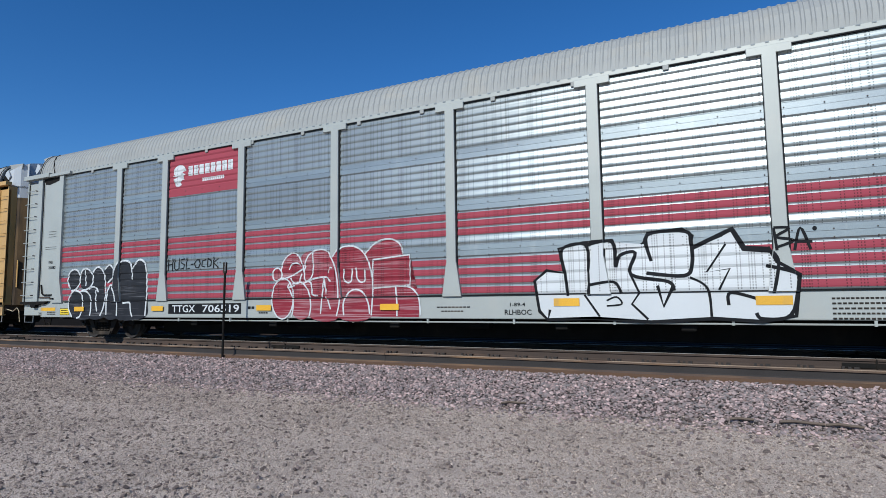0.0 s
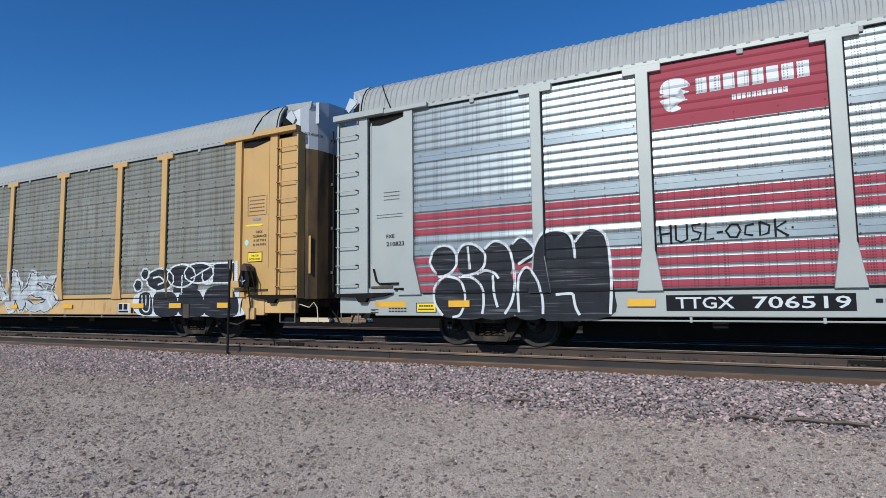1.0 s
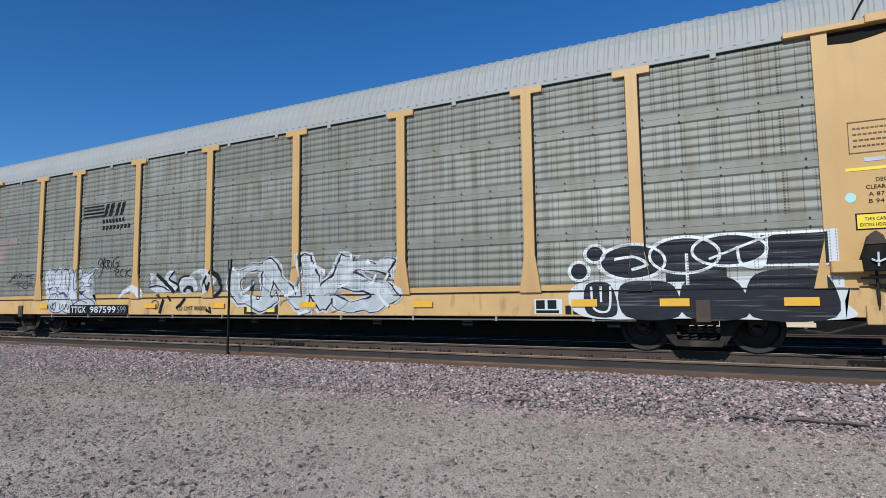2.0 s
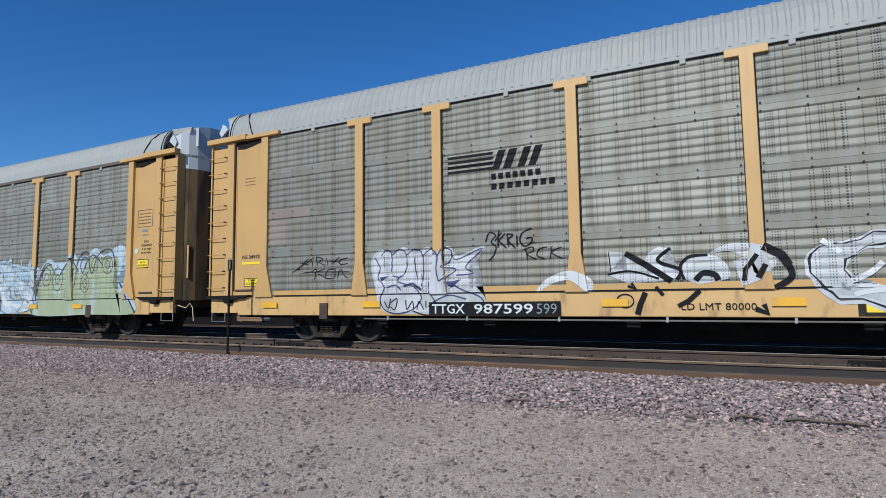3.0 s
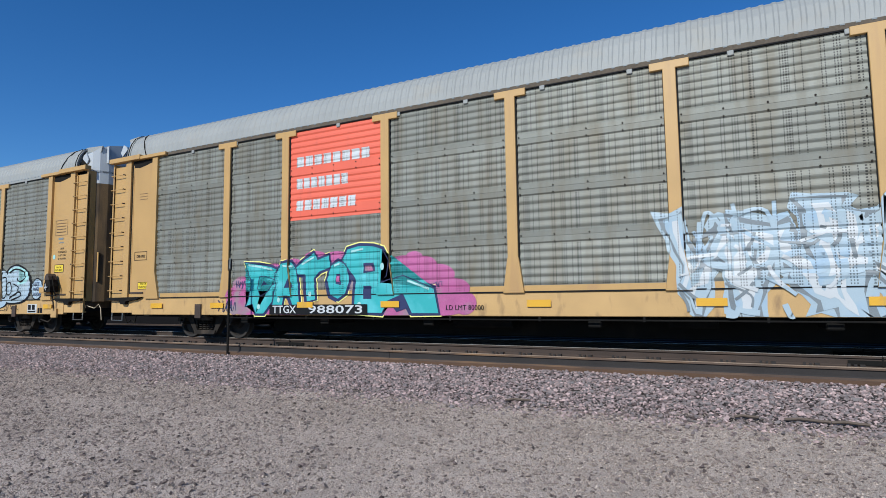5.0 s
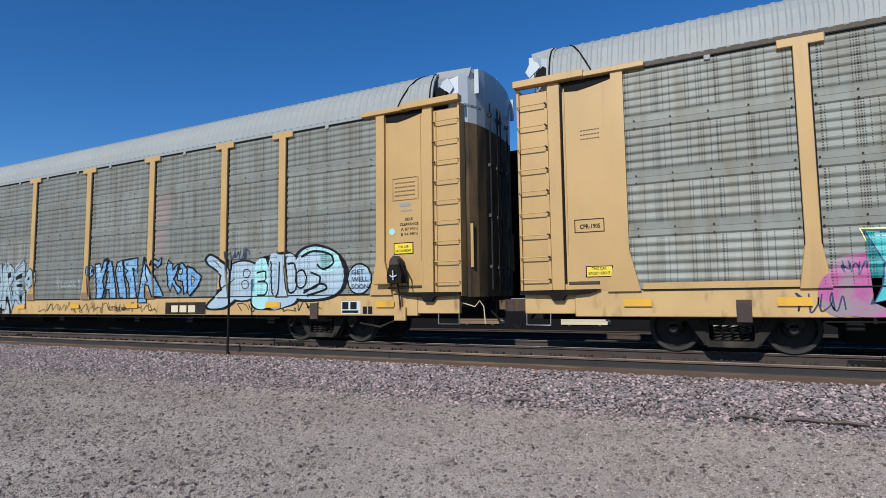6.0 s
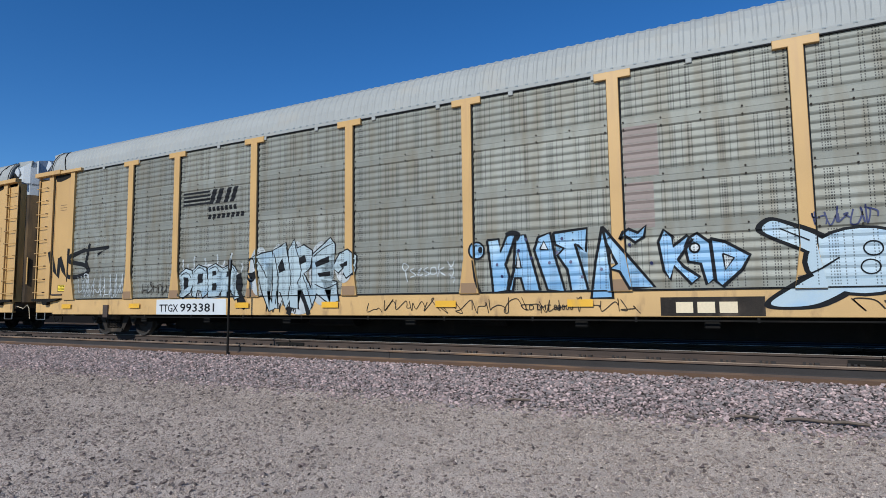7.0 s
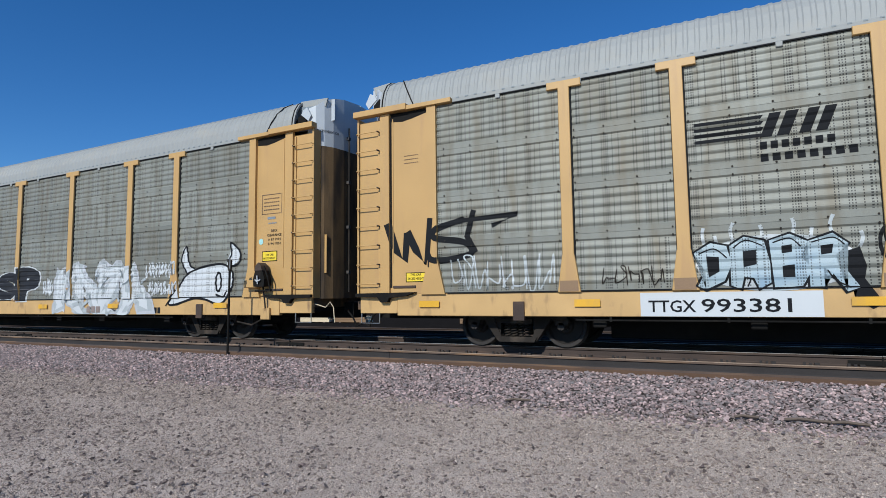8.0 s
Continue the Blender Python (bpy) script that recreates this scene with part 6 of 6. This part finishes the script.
piece(car_d, (-4.50, -1.27, 0.64, 2.38), [("greyspray", [("e", t) for t in ("12,60 9,34", "30,52 9,44", "48,52 9,46", "70,54 11,42", "90,60 8,20", "50,18 14,18")]), ("inkblack", [("q", t, 0.07) for t in tall_letters] + [("r", "5,62 5,16", 0.05), ("p", "1,58 5,48 10,50 11,62 6,58"), ("p", "89,50 99,50 101,60 92,56"), ("l", "50,40 45,20 40,0", 0.13), ("l", "49,38 56,16 59,0", 0.12), ("l", "66,30 74,20 84,12", 0.10), ("l", "22,20 27,10", 0.12)]),
      ("lightblue", [("p", t) for t in tall_letters]), ("inkblack", [("p", t) for t in tall_gaps] + [("s", t, 0.022) for t in ("8,78 15,62 19,50", "26,84 30,50 28,14", "38,92 42,50 40,20", "46,94 52,60 48,40", "63,76 72,86 80,92", "84,40 74,34 64,40", "53,52 58,34 62,12")])], "tall pale blue graffito with black outline and shadow")
short_letters = ("1,70 12,86 22,80 25,50 20,22 8,8 3,14 8,38", "24,80 33,94 45,86 48,50 48,18 41,8 38,26 32,28 30,8 24,14", "48,86 60,95 70,82 66,58 72,38 66,12 50,8", "70,82 84,93 92,76 85,58 90,36 97,8 90,2 83,30 78,40 78,8 70,10")
short_gaps = ("9,64 17,62 17,38 10,28", "32,70 40,72 40,48 32,44", "55,76 61,78 61,66 55,64", "55,44 62,46 62,26 55,26", "77,74 84,76 83,62 77,60")
piece(car_d, (-7.02, -4.70, 0.99, 1.96), [("greyspray", [("e", "50,50 48,46")] + [("s", t, 0.05) for t in ("8,84 7,100 8,112", "26,88 25,106 27,118", "44,90 44,104 43,112", "62,94 63,110 62,120", "84,92 83,108 85,122", "98,70 100,84 99,94", "16,86 15,98", "72,90 73,104")]), ("inkblack", [("q", t, 0.075) for t in short_letters] + [("p", "86,60 98,70 101,40 98,4 92,10 92,34")]),
      ("lightblue", [("p", t) for t in short_letters]), ("inkblack", [("p", t) for t in short_gaps] + [("s", t, 0.02) for t in ("4,68 14,76 22,60", "26,76 34,88 44,78", "50,82 60,88 66,74", "72,80 84,86 90,74", "36,24 34,12", "80,36 84,20 92,8")])], "pale blue graffito with black outline")
piece(car_d, (-5.2, -4.5, 0.75, 1.55), [("inkblack", [("p", "0,60 40,100 60,70 100,10 80,0 50,20 60,50")])], "black spray stroke")
piece(car_d, (-13.0, -10.05, 1.50, 2.72), [("inkblack", [("l", "1,88 8,40 15,22 17,70", 0.16), ("l", "17,72 24,40 33,12 36,92", 0.17), ("s", "62,86 42,74 40,58 62,48 66,28 40,20 34,34", 0.13), ("l", "69,100 64,58 70,30", 0.12), ("l", "60,84 100,88 82,72", 0.09)])], "large dark navy spray tag")
scribble(car_d, (-11.5, -9.4, 1.12, 1.86), 8, "greyspray", 0.03, "pale thin spray tag", 46)
scribble(car_d, (-8.5, -7.5, 1.16, 1.52), 5, "truck", 0.018, "faint dark marker tag", 47)
letters_tag(car_d, (-0.1, 1.15, 1.28, 1.74), ("0,80 4,95 12,80 6,60 0,78", "6,60 10,10", "24,70 16,60 26,40 16,30", "30,55 38,70 30,40 40,40", "50,72 42,60 52,44 44,34", "56,70 54,44 64,44 64,70 56,70", "70,90 68,30", "80,70 70,54 82,34", "86,96 92,70 98,98", "88,60 96,60 94,30 88,40", "90,20 98,24 96,0"), "greyspray", 0.024, "pale thin spray tag")
scribble(car_d, (-3.9, -2.9, 0.66, 0.98), 5, "truck", 0.02, "dark marker scrawl on the sill", 49)
scribble(car_d, (-1.0, 4.6, 0.68, 0.98), 16, "truck", 0.014, "dark marker scrawl on the sill", 50)
scribble(car_d, (7.6, 10.2, 0.70, 0.95), 7, "truck", 0.018, "dark marker scrawl on the sill", 51)
field(car_d, (-7.87, -5.24, 0.63, 1.03), "white", "stencil_field", "white painted patch with black stencilled number", 0.006)
lettering(car_d, "TTGX", (-7.74, -7.00, 0.70, 0.90), "inkblack", lift=0.010)
lettering(car_d, "993381", (-6.92, -5.65, 0.70, 0.92), "inkblack", lift=0.010)
field(car_d, (4.98, 6.52, 0.64, 0.95), "truck", "emblem_field")
bars(car_d, [(5.22, 6.20, 0.69, 0.87, 3)], "cream", "emblem_mark", "", 0.008)
boxed_marks(car_d, 10.81)
lettering(car_d, "LD LMT 80000", (2.6, 3.5, 0.74, 0.84), "inkblack", lift=0.02)

# -- the last yellow car with the bull
piece(car_e, (8.75, 11.45, 0.86, 2.42), [("white", [("f", "4,4 16,26 28,50 42,60 62,66 80,66 91,52 90,28 80,6 70,3 56,10 40,12 24,6 14,2"), ("f", "30,54 22,78 26,100 34,66 40,62"), ("f", "86,62 96,68 100,82 90,100 88,84 84,70")]),
      ("inkblack", [("o", "4,4 16,26 28,50 42,60 62,66 80,66 91,52 90,28 80,6 70,3 56,10 40,12 24,6 14,2", 0.055), ("s", "30,54 22,76 28,100 33,70 40,62", 0.05), ("s", "84,62 98,66 101,84 88,101 90,82 84,70", 0.05), ("r", "73,38 3.5,15", 0.06), ("s", "70,18 80,14 84,24", 0.05), ("l", "0,0 10,18 12,2 40,12", 0.045)])], "white bull's head graffito with black outline")
throw(car_e, (3.9, 7.8, 0.64, 2.06), "KNZA", [("fadedwhite", 0.07), ("greyspray", 0.04), ("white", 0.0)], "faded white graffito over the sill", 61, overlap=0.40, wild=0.26, accents=(("greyspray", 0.09, 4), ("white", 0.09, 4), ("lead", 0.04, 2)))
throw(car_e, (0.3, 2.7, 0.98, 2.12), "SP", [("white", 0.115), ("charcoal", 0.085)], "black bubble letters with white outline", 62, overlap=0.1)
scribble(car_e, (7.9, 9.1, 1.62, 2.08), 9, "white", 0.045, "white spray tag", 63)
scribble(car_e, (8.0, 9.2, 1.16, 1.55), 9, "white", 0.04, "white spray tag", 64)
scribble(car_e, (2.95, 3.45, 1.2, 1.75), 5, "white", 0.05, "white spray tag", 65)
bars(car_e, [(5.29, 5.97, 0.68, 0.86, 3)], "rustpanel", "emblem_mark", "", 0.03)
boxed_marks(car_e, 7.7)

# replaced and rusted sheets
for c, boxes_ in ((car_d, ((4.47, 5.05, 3.05, 3.95), (4.47, 4.95, 2.15, 2.95))), (car_b, ((-11.74, -10.5, 2.92, 3.14), (-11.74, -11.2, 2.3, 2.88)))):
    for b in boxes_:
        field(c, b, "rustpanel", "rust_patch", "", 0.003)

# height warning on the bowed near edge of the end doors' silver tops
BOW = ((13.70, -1.342), (13.83, -1.22), (13.93, -1.0), (13.955, -0.83))


def along_bow(u):
    spans = [math.dist(a, b) for a, b in zip(BOW, BOW[1:])]
    d = u * sum(spans)
    for (a, b), l in zip(zip(BOW, BOW[1:]), spans):
        if d <= l or b is BOW[-1]:
            x, y = (p + (q - p) * d / l for p, q in zip(a, b))
            return x - (a[1] - b[1]) / l * 0.006, y + (a[0] - b[0]) / l * 0.006
        d -= l


for c in (car_b, car_c, car_d, car_e):
    out = bmesh.new()
    word = glyph("EXCESS HEIGHT CAR", 0.01, 2)
    a, b, lo, hi = extent(word)
    merge(out, word, lambda co: (*along_bow((co.x - a) / (b - a)), 4.95 + (co.z - lo) / (hi - lo) * 0.065))
    part("height_warning", out, "inkblack", c)

# brown primer on the feet of one car's posts
for x in POSTS:
    field(car_d, (x - 0.17, x + 0.17, 1.075, 1.27), "primer", "post_foot_patch", "", 0.004)

# the boxed mark on one end bay, the thin yellow strip on another, and the black handle of the silver car
bars(car_c, [(-12.72, -12.03, 2.36, 2.375, 1), (-12.72, -12.03, 2.13, 2.145, 1), (-12.72, -12.70, 2.13, 2.37, 1), (-12.20, -12.18, 2.13, 2.37, 1)], "truck", "notice")
lettering(car_c, "CPR-1905", (-12.62, -12.26, 2.20, 2.28), "inkblack", lift=0.01)
field(car_b, (-12.64, -12.04, 1.86, 1.92), "signyellow", "warning_strip", "thin yellow warning strip", 0.008)
field(car_b, (12.10, 12.66, 2.80, 2.845), "signyellow", "warning_strip", "thin yellow warning strip", 0.008)
part("handle", tube(bmesh.new(), [(-12.78, SIDE - 0.03, 1.62), (-12.70, SIDE - 0.04, 1.36), (-12.62, SIDE - 0.04, 1.30), (-12.15, SIDE - 0.04, 1.30)], 0.022, 6), "black", car_a, "bent black handle")
part("handle", tube(bmesh.new(), [(-12.25, SIDE - 0.04, 1.18), (-12.0, SIDE - 0.09, 1.18)], 0.025, 6), "black", car_a)

# ---- loose stone ----
stones("ballast_stones", 88000, (-26, 3.6, 7.2, 9.66), (0.016, 0.047), 3, "stone", "pinkish grey broken granite ballast along the track", "ballast", lambda y: min(1.0, max(0.06, (y - 7.4) / 0.9)))
# near-black stones carry the shade under the cars
stones("bed_stones", 14000, (-34, 9, 10.1, 13.6), (0.02, 0.055), 5, "oily", "dark ballast stones between the rails, the train's shade in their colour", "ballast")
stones("dirt_pebbles", 200000, (-18.5, 2.8, 2.2, 8.2), (0.003, 0.0185), 4, "pebble", "small loose pebbles on the dirt", "pebbles")

stones("dark_pebble_scatter", 20000, (-19, 3, 2.2, 8.1), (0.006, 0.038), 9, "darkpebble", "scattered dark pebbles on the dirt", "pebbles")
stones("loose_gravel", 16000, (-24, 12, -8, 8.0), (0.006, 0.028), 8, "pebble", "scattered loose gravel on the dirt", "gravel")

# ---- movement ----
SPEED, GAIN = 12.39, 0.039  # metres a second at the clip's middle, and its slow growth


def travel(t):
    t -= 4.0
    return SPEED * t + GAIN * t * t / 2


def motions():
    for car, centre in cars:
        walk(car, [(k / 2, pose(centre + travel(k / 2), TRACK_Y, RAIL_Z)) for k in range(17)])
    for w in wheelsets:
        x = w.location.x
        walk(w, [(k / 30, pose(x, 0, 0.419, 0, math.degrees(travel(k / 30) / 0.419), 0)) for k in range(241)])


motions()
